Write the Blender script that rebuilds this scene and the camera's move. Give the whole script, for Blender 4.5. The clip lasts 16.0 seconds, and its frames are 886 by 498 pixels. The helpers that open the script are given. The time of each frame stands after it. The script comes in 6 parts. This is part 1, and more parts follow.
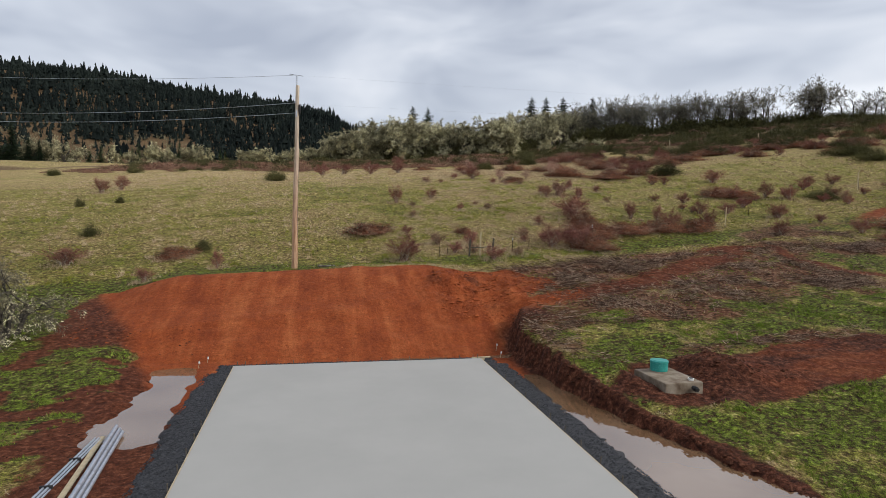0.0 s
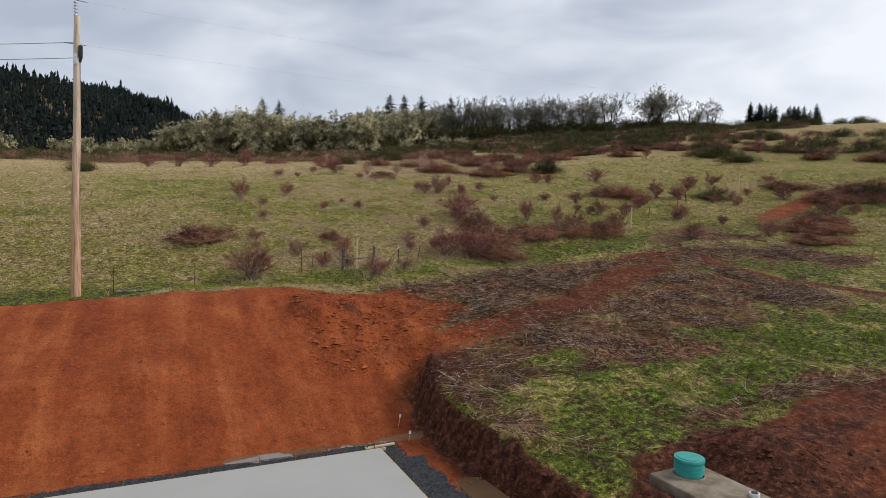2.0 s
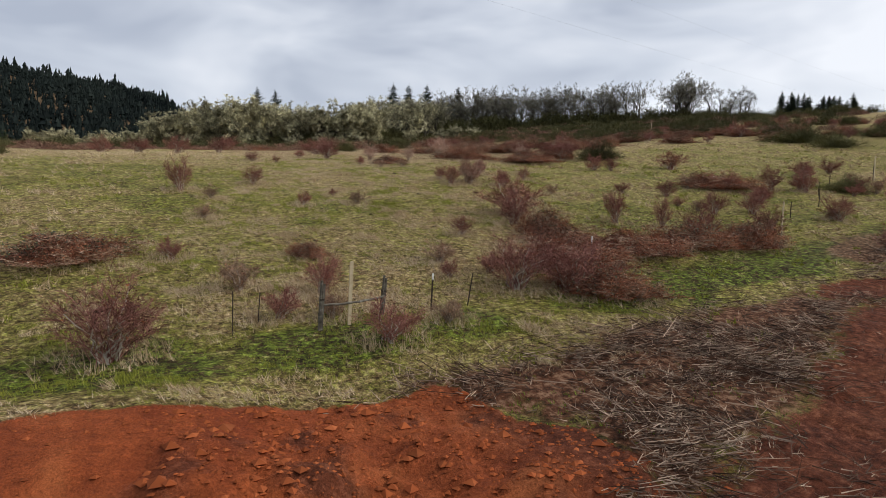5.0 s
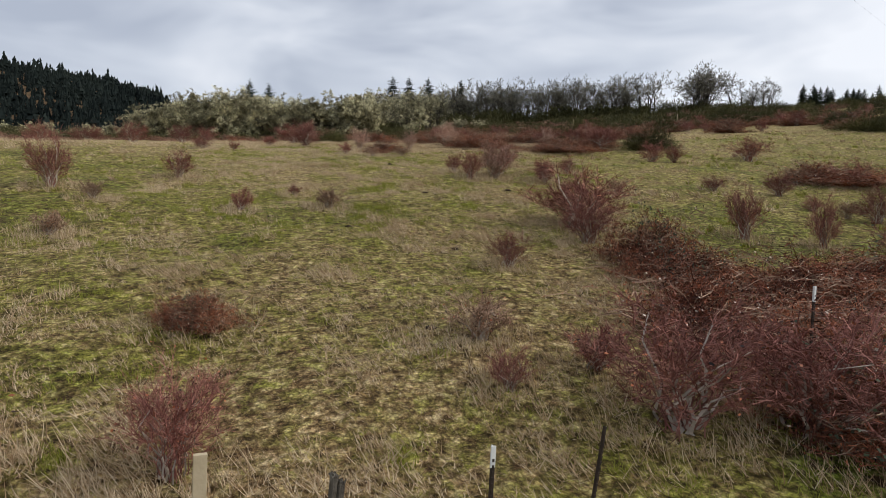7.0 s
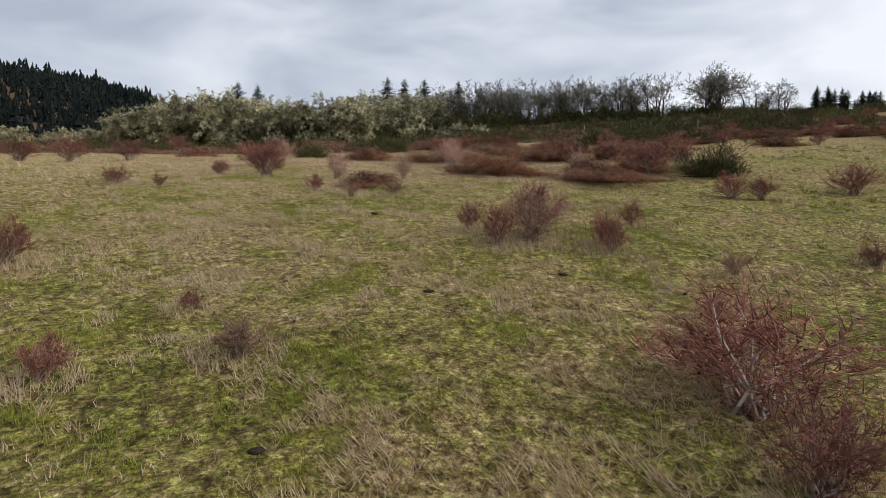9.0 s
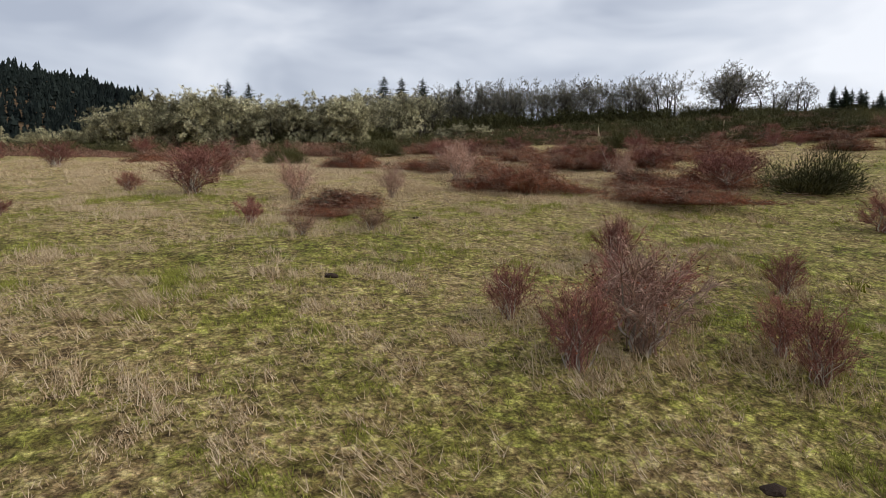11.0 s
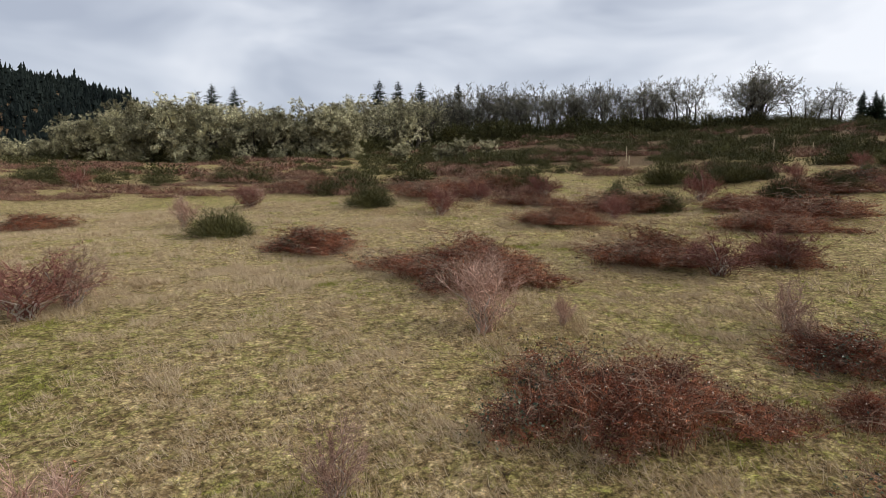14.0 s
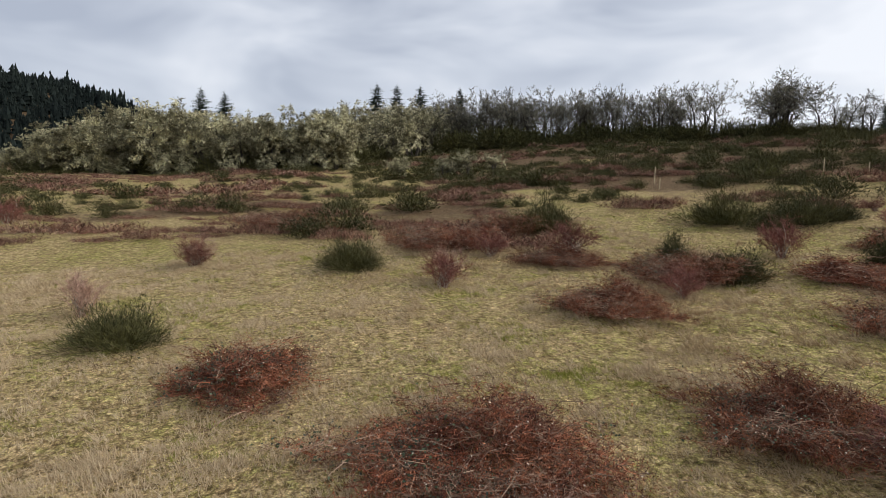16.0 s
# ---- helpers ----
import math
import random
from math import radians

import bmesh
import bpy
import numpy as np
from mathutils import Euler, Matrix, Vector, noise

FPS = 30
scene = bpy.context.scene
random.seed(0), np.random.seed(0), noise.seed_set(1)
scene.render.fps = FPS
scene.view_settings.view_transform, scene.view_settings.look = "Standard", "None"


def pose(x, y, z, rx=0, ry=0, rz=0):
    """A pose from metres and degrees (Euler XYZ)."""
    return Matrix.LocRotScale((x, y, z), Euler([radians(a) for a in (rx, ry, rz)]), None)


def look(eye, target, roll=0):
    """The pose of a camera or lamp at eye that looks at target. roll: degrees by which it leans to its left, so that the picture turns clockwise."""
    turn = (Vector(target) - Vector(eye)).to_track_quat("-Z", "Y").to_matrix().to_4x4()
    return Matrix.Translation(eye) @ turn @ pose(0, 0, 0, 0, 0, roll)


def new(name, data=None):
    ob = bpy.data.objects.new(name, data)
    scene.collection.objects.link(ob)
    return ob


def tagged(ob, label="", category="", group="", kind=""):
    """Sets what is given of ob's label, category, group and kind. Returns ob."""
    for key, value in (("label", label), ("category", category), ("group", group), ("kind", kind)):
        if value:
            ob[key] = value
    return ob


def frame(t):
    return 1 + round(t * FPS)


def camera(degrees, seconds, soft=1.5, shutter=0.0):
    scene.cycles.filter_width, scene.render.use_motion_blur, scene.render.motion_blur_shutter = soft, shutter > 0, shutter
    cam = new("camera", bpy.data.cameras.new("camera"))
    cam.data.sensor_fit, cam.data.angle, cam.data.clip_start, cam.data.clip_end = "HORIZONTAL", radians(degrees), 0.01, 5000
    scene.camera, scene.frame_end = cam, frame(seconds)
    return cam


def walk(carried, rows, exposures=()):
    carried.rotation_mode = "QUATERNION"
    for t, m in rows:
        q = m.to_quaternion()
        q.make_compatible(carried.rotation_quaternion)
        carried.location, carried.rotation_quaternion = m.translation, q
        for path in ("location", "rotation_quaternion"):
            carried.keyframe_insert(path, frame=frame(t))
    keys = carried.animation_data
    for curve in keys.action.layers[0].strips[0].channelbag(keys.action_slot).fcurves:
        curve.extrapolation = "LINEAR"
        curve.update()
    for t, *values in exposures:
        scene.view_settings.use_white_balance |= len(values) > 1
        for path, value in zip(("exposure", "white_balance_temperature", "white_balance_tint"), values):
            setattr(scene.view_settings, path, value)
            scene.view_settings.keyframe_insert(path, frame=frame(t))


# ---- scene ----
cam = camera(71.4, 16.0, soft=0.45)
METRES, EYE, TILT, LEAN, TURN = 84.0, 6.3, 10.75, -0.2, -11.8
ROWS = [
    (0.0, 0.0, 0.0, 0.0, 0.2, -14.15, -0.8),
    (0.5, -0.0026, 0.0291, -0.0058, -4.57, -13.98, -1.83),
    (1.0, -0.0048, 0.059, -0.0114, -8.97, -13.81, -2.68),
    (1.5, -0.0059, 0.0898, -0.0174, -12.31, -13.64, -3.35),
    (2.0, -0.006, 0.1211, -0.0234, -12.96, -13.63, -3.48),
    (2.5, -0.0046, 0.1526, -0.0291, -12.95, -13.65, -3.48),
    (3.0, -0.0022, 0.1841, -0.0349, -12.92, -13.69, -3.5),
    (3.5, 0.0014, 0.2164, -0.0412, -12.89, -13.72, -3.49),
    (4.0, 0.0057, 0.249, -0.0477, -12.85, -13.75, -3.48),
    (6.5, 0.0317, 0.4101, -0.0782, -12.76, -13.96, -3.53),
    (7.0, 0.0383, 0.4473, -0.081, -12.79, -13.99, -3.55),
    (7.5, 0.0448, 0.4843, -0.0818, -12.88, -13.77, -3.55),
    (8.0, 0.0503, 0.5153, -0.0801, -13.0, -13.83, -3.55),
    (8.5, 0.0551, 0.542, -0.0773, -13.12, -13.93, -3.55),
    (9.0, 0.0599, 0.5687, -0.0743, -13.18, -13.96, -3.56),
    (11.5, 0.0896, 0.7118, -0.0812, -13.4, -13.75, -3.69),
    (12.0, 0.0956, 0.7424, -0.077, -13.48, -13.73, -3.64),
    (12.5, 0.1008, 0.7684, -0.0721, -13.51, -13.88, -3.6),
    (13.0, 0.1059, 0.795, -0.067, -13.51, -13.91, -3.61),
    (13.5, 0.1117, 0.8231, -0.0622, -13.52, -13.92, -3.64),
    (14.0, 0.118, 0.8521, -0.0578, -13.52, -13.92, -3.64),
    (14.5, 0.1243, 0.8816, -0.0536, -13.52, -13.91, -3.64),
    (15.0, 0.131, 0.9124, -0.0497, -13.5, -13.9, -3.65),
    (15.5, 0.1378, 0.9434, -0.046, -13.48, -13.88, -3.66),
    (16.0, 0.1446, 0.9747, -0.0424, -13.46, -13.87, -3.68),
]
walk(cam, [(t, pose(0, 0, EYE, TILT, LEAN, TURN) @ pose(METRES * x, METRES * y, METRES * z, 90 + pitch, roll, yaw)) for t, x, y, z, yaw, pitch, roll in ROWS])

# ---------------------------------------------------------------- world, sun
SUN_EL, SUN_AZ = radians(36), radians(115)
world = bpy.data.worlds.new("overcast_sky")
scene.world = world
world.use_nodes = True
wn, wl = world.node_tree.nodes, world.node_tree.links
wn.clear()


def wnode(kind, **kw):
    n = wn.new(kind)
    for k, v in kw.items():
        n.inputs[k].default_value = v
    return n


sky = wn.new("ShaderNodeTexSky")
sky.sky_type, sky.sun_disc, sky.sun_elevation, sky.sun_rotation = "NISHITA", False, SUN_EL, SUN_AZ
dim = wn.new("ShaderNodeVectorMath")
dim.operation = "SCALE"
dim.inputs["Scale"].default_value = 0.10
wl.new(sky.outputs[0], dim.inputs[0])
wco = wn.new("ShaderNodeTexCoord")
wmap = wn.new("ShaderNodeMapping")
wmap.inputs["Scale"].default_value = (1.0, 1.0, 2.6)
wmap.inputs["Location"].default_value = (0.35, 0.2, 0.0)
wl.new(wco.outputs["Generated"], wmap.inputs[0])
cl1 = wnode("ShaderNodeTexNoise", Scale=1.5, Detail=4.0, Roughness=0.45, Distortion=0.5)
cl2 = wnode("ShaderNodeTexNoise", Scale=4.2, Detail=3.0, Roughness=0.5, Distortion=0.4)
wl.new(wmap.outputs[0], cl1.inputs["Vector"])
wl.new(wmap.outputs[0], cl2.inputs["Vector"])
cmix = wn.new("ShaderNodeMix")
cmix.inputs["Factor"].default_value = 0.45
wl.new(cl1.outputs["Fac"], cmix.inputs["A"])
wl.new(cl2.outputs["Fac"], cmix.inputs["B"])
cramp = wn.new("ShaderNodeValToRGB")
cramp.color_ramp.elements[0].position, cramp.color_ramp.elements[0].color = 0.38, (0.42, 0.46, 0.55, 1)
cramp.color_ramp.elements[1].position, cramp.color_ramp.elements[1].color = 0.64, (0.86, 0.88, 0.93, 1)
mid = cramp.color_ramp.elements.new(0.49)
mid.color = (0.60, 0.64, 0.72, 1)
glow = wn.new("ShaderNodeVectorMath")
glow.operation = "DOT_PRODUCT"
glow.inputs[1].default_value = (0.21, -0.08, 0.0)
wl.new(wco.outputs["Generated"], glow.inputs[0])
gadd = wn.new("ShaderNodeMath")
wl.new(cmix.outputs["Result"], gadd.inputs[0])
wl.new(glow.outputs["Value"], gadd.inputs[1])
wl.new(gadd.outputs[0], cramp.inputs[0])
smix = wn.new("ShaderNodeMix")
smix.data_type = "RGBA"
smix.inputs["Factor"].default_value = 0.88
wl.new(dim.outputs[0], smix.inputs["A"])
wl.new(cramp.outputs[0], smix.inputs["B"])
bg = wn.new("ShaderNodeBackground")
bg.inputs["Strength"].default_value = 1.12
wl.new(smix.outputs["Result"], bg.inputs[0])
wo = wn.new("ShaderNodeOutputWorld")
wl.new(bg.outputs[0], wo.inputs[0])

sun_data = bpy.data.lights.new("sun", "SUN")
sun_data.energy, sun_data.angle, sun_data.color = 1.6, radians(14), (1.0, 0.96, 0.9)
sun = new("sun", sun_data)
sun.matrix_world = look((0, 0, 60), (-math.sin(SUN_AZ) * math.cos(SUN_EL), -math.cos(SUN_AZ) * math.cos(SUN_EL), 60 - math.sin(SUN_EL)))


# ---------------------------------------------------------------- terrain
def sp(u, w):
    return w * np.logaddexp(0, np.asarray(u, float) / w)


def sstep(a, b, u):
    t = np.clip((np.asarray(u, float) - a) / (b - a), 0, 1)
    return t * t * (3 - 2 * t)


def wob(x, y, k, seed=0.0):
    """Cheap smooth unevenness, about -1 to 1, with a wavelength of about 6 / k metres."""
    x, y = np.asarray(x, float) * k, np.asarray(y, float) * k
    return (np.sin(x * 1.0 + 1.7 * np.sin(y * 0.83 + seed)) * np.cos(y * 1.13 - 1.3 * np.sin(x * 0.71 + 2 * seed))
            + 0.5 * np.sin(2.3 * x - 1.9 * y + 3 * seed + np.sin(1.7 * y)) * np.sin(1.1 * x + 2.7 * y)) / 1.5


def vnoise(x, y, size, seed=0):
    """Value noise, 0 to 1, with cells of the given size in metres."""
    x, y = np.asarray(x, float) / size, np.asarray(y, float) / size
    ix, iy = np.floor(x).astype(np.int64), np.floor(y).astype(np.int64)
    fx, fy = x - ix, y - iy
    fx, fy = fx * fx * (3 - 2 * fx), fy * fy * (3 - 2 * fy)

    def lat(i, j):
        h = (i * 374761393 + j * 668265263 + seed * 974711) & 0xFFFFFFFF
        h = ((h ^ (h >> 13)) * 1274126177) & 0xFFFFFFFF
        return ((h ^ (h >> 16)) & 0xFFFF) / 65535.0

    return (lat(ix, iy) * (1 - fx) + lat(ix + 1, iy) * fx) * (1 - fy) + (lat(ix, iy + 1) * (1 - fx) + lat(ix + 1, iy + 1) * fx) * fy


def fnoise(x, y, size, seed=0):
    """Three octaves of value noise, about -1 to 1."""
    return (vnoise(x, y, size, seed) + 0.5 * vnoise(x, y, size * 0.47, seed + 1) + 0.25 * vnoise(x, y, size * 0.21, seed + 2)) / 0.875 - 1.0


def natural(x, y):
    """The hillside before the pad was dug."""
    x, y = np.asarray(x, float), np.asarray(y, float)
    xs = np.clip(x, -60, 190)
    z = -1.968 + 0.0452 * xs + 0.1008 * np.maximum(y, -60) + 0.1044 * sp(y - 36, 5) - 0.1129 * sp(y - 74, 5) + 0.1047 * sp(xs - 45, 12)
    z = z - 0.0923 * sp(y - 235, 10) - 0.15 * sp(xs - 165, 8) + 0.72 * np.exp(-((y - 36) / 3.0) ** 2) * sstep(-11, -7, x) * sstep(10.5, 6, x)
    z = z - 0.15 * sstep(29, 26, y) * sstep(8.5, 10, x) * sstep(26, 18, x)
    far = sstep(60, 130, y)
    z = z + 0.10 * wob(x, y, 0.35, 1.0) + 0.5 * far * wob(x, y, 0.07, 2.0)
    # tussocks of the pasture
    sod = sstep(37.5, 40, y) * sstep(125, 110, y) * sstep(-25, -10, x) * sstep(80, 62, x)
    if np.any(sod > 0):
        z = z + sod * (0.055 * fnoise(x, y, 0.85, 5) + 0.05 * fnoise(x, y, 2.6, 6))
    ridge = 119 - 0.08 * sp(x + 200, 40) - 0.10 * sp(x + 70, 20) - 0.25 * sp(x + 10, 12)
    ridge = np.maximum(ridge, 30) + 0.13 * sp(-x - 105, 25) - 0.13 * sp(-x - 300, 40) + 4 * wob(x, y, 0.02, 4.0) - 0.02 * sp(-x - 400, 80)
    return z + np.maximum(ridge - 24, 0) * sstep(330, 620, y + 0.20 * x) * sstep(-1500, -500, x)


def right_foot(y):
    return 8.45 + 0.27 * sp(20.5 - y, 1.2) + 0.28 * sp(np.asarray(y, float) - 26.5, 0.8)


def height(x, y):
    x, y = np.asarray(x, float), np.asarray(y, float)
    n = natural(x, y)
    rough = 0.16 * fnoise(x, y, 1.6, 3) + 0.10 * fnoise(x, y, 0.6, 13)
    back = -0.16 + 0.385 * (y - 26.9 - 0.35 * sstep(2, 6, x) - 0.25 * wob(x, y, 0.8, 7.0))
    drag = np.abs(vnoise(x + 0.12 * y, y, 0.9, 41) - 0.5) * 0.16 * sstep(27, 28.5, y)
    left = -0.2 + 0.35 * (-6.3 - x + 0.4 * wob(x, y, 0.9, 8.0))
    right = -0.34 + 2.9 * (x - right_foot(y) - 0.2 - 0.3 * sstep(27, 23.5, y) - 0.16 * wob(x, y, 1.6, 9.0) - 0.12 * fnoise(x, y, 0.7, 19))
    ramp_w = sstep(28.4, 30.0, y)
    right = right * (1 - ramp_w) + (back + 0.32 * np.maximum(x - 9.0, 0)) * ramp_w
    basin_l = np.exp(-((x + 5.35 + 0.25 * wob(x, y, 1.1, 2.0)) / 0.95) ** 4) * sstep(16.6, 19.2, y) * sstep(26.9, 25.8, y)
    basin_r = sstep(7.9, 8.5, x) * sstep(24.5, 22.0, y)
    basin_c = sstep(1.5, 4.5, x + 0.8 * fnoise(x, y, 1.5, 91)) * sstep(9.6, 8.8, x) * np.exp(-((y - 26.8 - 0.03 * x) / 0.62) ** 4)
    floor = -0.17 - 0.20 * basin_l - 0.25 * basin_r - 0.14 * basin_c + 0.035 * wob(x, y, 1.6, 6.0) + 0.02 * wob(x, y, 3.7, 1.5)
    pit = np.maximum.reduce([floor, back + 0.35 * rough - drag, left + rough, right + rough])
    torn = sstep(8.5, 10, x) * sstep(36, 28, x) * sstep(12, 16, y) * sstep(39.5, 37, y)
    clumps = torn * (0.16 * np.maximum(fnoise(x, y, 1.1, 43), -0.15) + 0.07 * fnoise(x, y, 0.5, 44))
    z = np.minimum(n + 0.25 * rough * sstep(60, 30, y) * sstep(30, 20, x) + clumps, pit)
    fill = floor - 0.5 * np.maximum.reduce([-5.8 - x - 4.5, x - 13.0, np.zeros_like(x), -8 - y])
    z = np.where(y < 26, np.maximum(z, fill), z)
    # mound of dug earth beside the tank, and the dip it stands in
    hole = sstep(10.6, 11.3, x) * sstep(13.9, 13.1, x) * sstep(17.2, 17.8, y) * sstep(21.2, 20.5, y)
    z = z - np.maximum(z - 0.44 - 0.05 * wob(x, y, 3.0, 1.0), 0) * hole
    z = z + 0.50 * np.exp(-((x - 14.7) / 1.2) ** 2 - ((y - 19.9) / 1.3) ** 2) * (1 + 0.5 * fnoise(x, y, 0.9, 33))
    z = z + 0.22 * np.exp(-((x - 10.9) / 0.5) ** 2 - ((y - 19.6) / 1.3) ** 2) * (1 + 0.6 * fnoise(x, y, 0.6, 34))
    z = z - 0.22 * np.exp(-((x - 13.0) / 0.5) ** 2 - ((y - 17.9) / 0.4) ** 2)
    # clods pushed up on the crest, ruts of the track
    heap = np.exp(-((x - 8.8) / 2.8) ** 2 - ((y - 33.4) / 2.4) ** 2)
    z = z + heap * (0.55 * np.maximum(fnoise(x, y, 0.9, 4), -0.3) + 0.34 * fnoise(x, y, 0.5, 14))
    return z


def height1(x, y):
    return float((natural if y > 64 else height)(np.array([x]), np.array([y]))[0])


def green_zone(x, y):
    """Where bright new grass comes through the cleared ground beside the pad."""
    g = 0 * np.asarray(x, float)
    for cx, cy, rx, ry, k in ((25.5, 25.0, 5.5, 3.0, 1.2), (12.3, 24.6, 2.2, 1.4, 1.1), (10.3, 20.2, 1.3, 2.4, 0.9), (14.2, 27.4, 1.4, 0.8, 0.8), (16.6, 23.3, 1.7, 1.0, 0.8),
                              (24.0, 20.8, 3.0, 1.0, 0.8), (33.0, 35.0, 4.0, 3.0, 0.6), (13.0, 15.2, 3.0, 1.6, 0.9), (18.0, 16.0, 3.0, 1.2, 0.7), (20.5, 27.6, 1.5, 1.0, 0.6), (22.0, 14.0, 7.0, 2.6, 1.0), (16.5, 25.6, 2.6, 0.9, 0.7), (20.0, 24.4, 2.0, 0.9, 0.7), (13.2, 22.6, 1.6, 1.5, 0.8), (14.5, 14.0, 4.5, 2.6, 0.9)):
        g = g + k * np.exp(-((x - cx) / rx) ** 2 - ((y - cy) / ry) ** 2)
    return g


def lush(x, y):
    """How green the grass is, 0 to 1."""
    g = 0.38 + 0.38 * fnoise(x, y, 7.0, 7) + 0.50 * fnoise(x, y, 1.6, 8)
    low = sstep(40, 30, y)
    g = g + (0.08 + 0.5 * fnoise(x, y, 2.4, 9) + 0.75 * fnoise(x, y, 0.9, 10) + 0.48 * green_zone(x, y)) * low * sstep(8, 10, x) + 0.5 * low * sstep(-6, -8, x) + 0.6 * sstep(2.6, 0.4, np.abs(y - 39.0 - 0.10 * x)) * sstep(-12, 0, x + 12)
    return np.clip(np.minimum(g + 0.13 - 0.32 * sstep(68, 84, y), 0.78 + 0.22 * sstep(42, 38, y - 0.1 * x)), 0, 1)


TRACK = [(8.9, 27.8), (10.2, 29.9), (12.2, 30.6), (15.0, 31.5), (18.7, 32.7), (24.6, 35.6), (29.0, 37.3), (36.5, 39.9), (47.7, 44.8), (58.5, 48.4), (66.0, 52.0), (80.0, 60.0)]


RUT = [(32.2, 38.5), (31.1, 35.0), (31.6, 32.0), (33.2, 30.0), (34.8, 26.0), (36.0, 20.0)]


def track_distance(x, y, line=TRACK):
    x, y = np.asarray(x, float), np.asarray(y, float)
    best = np.full(x.shape, 1e9)
    for (ax, ay), (bx, by) in zip(line[:-1], line[1:]):
        dx, dy = bx - ax, by - ay
        t = np.clip(((x - ax) * dx + (y - ay) * dy) / (dx * dx + dy * dy), 0, 1)
        best = np.minimum(best, np.hypot(x - ax - t * dx, y - ay - t * dy))
    return best


def cover(x, y):
    """Shares of bare red earth, lush grass and twig litter on the ground."""
    n = natural(x, y)
    z = height(x, y)
    edge = 0.9 * fnoise(x, y, 2.2, 21) + 0.6 * fnoise(x, y, 0.7, 24)
    inside = sstep(-12.2, -10.8, x + 0.6 * edge) * sstep(37.0, 36.3, y - 0.5 * np.abs(wob(x, y, 0.5, 3.0)) + 0.4 * edge)
    lip = np.where(y < 28, right_foot(y) + 0.62 + 0.25 * sstep(27, 23.5, y), 10.9 + 0.12 * (y - 28))
    pit = inside * sstep(0.5, -0.1, x - lip + 0.5 * edge)
    lawn = sstep(-6.4, -7.3, x + 0.5 * edge) * sstep(28.5, 26.5, y)
    pit = pit * (1 - lawn * sstep(-0.6, 0.0, wob(x, y, 0.8, 2.4) + 0.35 * wob(x, y, 2.5, 0.4)))
    spot = lambda cx, cy, rx, ry: np.exp(-((x - cx) / rx) ** 2 - ((y - cy) / ry) ** 2)
    d = track_distance(x, y)
    road = 0.85 * sstep(1.9, 0.4, d + (0.5 - 0.35 * sstep(36, 46, x)) * edge) * (1 - 0.75 * sstep(26, 33, x) * sstep(50, 42, x)) * sstep(66, 59, x)
    tank = np.clip(1.6 * spot(12.9, 19.2, 2.4, 1.7) + 1.2 * spot(17.5, 18.9, 4.5, 1.4) + 1.1 * spot(21.5, 20.6, 6.0, 1.3), 0, 1)
    tank = sstep(0.15, 0.8, tank + 0.35 * edge)
    rut = 0.9 * sstep(0.8, 0.25, track_distance(x, y, RUT) + 0.3 * edge)
    worn = 0.6 * sstep(0.25, 0.6, fnoise(x, y, 4.0, 55) + 0.3 * edge) * sstep(36, 32, y) * sstep(9, 10.5, x) * sstep(45, 30, x)
    slump = sstep(0.25, 0.6, spot(11.6, 34.2, 2.6, 2.3) + 0.35 * edge) * sstep(36.8, 36.0, y)
    bare = np.maximum.reduce([pit, road, tank, slump, worn * (1 - np.clip(green_zone(x, y), 0, 1)), rut, 0.9 * sstep(0.3, 0.7, spot(29, 38.6, 3.0, 0.9) + 0.3 * edge)])
    hillside = np.maximum(sstep(104, 125, y), sstep(0, 14, x - 40 - 0.30 * (100 - np.minimum(y, 100))) * sstep(40, 48, y))
    scrub = sstep(0.0, 0.5, fnoise(x, y, 14.0, 31) + 0.9 * sstep(55, 90, x) + 0.2 * edge) * hillside * sstep(240, 205, y - 0.1 * x)
    region = sstep(9.0, 10.2, x) * sstep(35, 29, x - 0.4 * (y - 30)) * sstep(20.5, 23.0, y + 0.6 * edge) * sstep(38.8, 36.6, y - 0.13 * (x - 15) + 0.7 * edge)
    litter = region * sstep(0.15, 0.75, 0.85 - green_zone(x, y) + 0.55 * edge)
    verge = 0.95 * sstep(30, 34, x) * sstep(50, 42, x) * sstep(31, 34, y) * sstep(46, 42, y) * sstep(-0.3, 0.2, fnoise(x, y, 3.0, 57) + 0.3 * edge)
    litter = np.maximum.reduce([litter, verge, (0.32 + 0.48 * sstep(112, 130, y)) * scrub, sstep(300, 340, y)]) * (1 - bare)
    return bare, lush(x, y), litter


def topsoil(x, y):
    """Share of dark brown topsoil against the red earth below it."""
    e = 0.5 * fnoise(x, y, 1.2, 61)
    side = sstep(-0.35, 0.15, x - right_foot(y) + e) * sstep(30.5, 28.5, y) * sstep(45, 35, x)
    corner = sstep(0.4, -0.6, x + 11.3 - 0.445 * (36.5 - y) + 0.6 * e)
    mud = sstep(0.1, 0.5, np.exp(-((x - 20.0) / 5.5) ** 2 - ((y - 18.9) / 1.6) ** 2) + 0.9 * fnoise(0.35 * x, y, 1.0, 63))
    return np.clip(np.maximum.reduce([0.95 * side * (1 - 0.3 * mud * sstep(14.5, 16.5, x)), 0.85 * corner, 0.8 * sstep(10.5, 13.5, x) * sstep(26, 29, y) * sstep(44, 38, y), 0.75 * sstep(0.1, 0.45, fnoise(x, y, 1.1, 65)) * sstep(5.5, 7.5, x) * sstep(30, 32.5, y) * sstep(40, 37, y), 0.45 * sstep(34, 42, x), 0.15 * sstep(2.4, 1.2, np.hypot(x - 10.2, 0.8 * (y - 34.6)) + e)]), 0, 1)


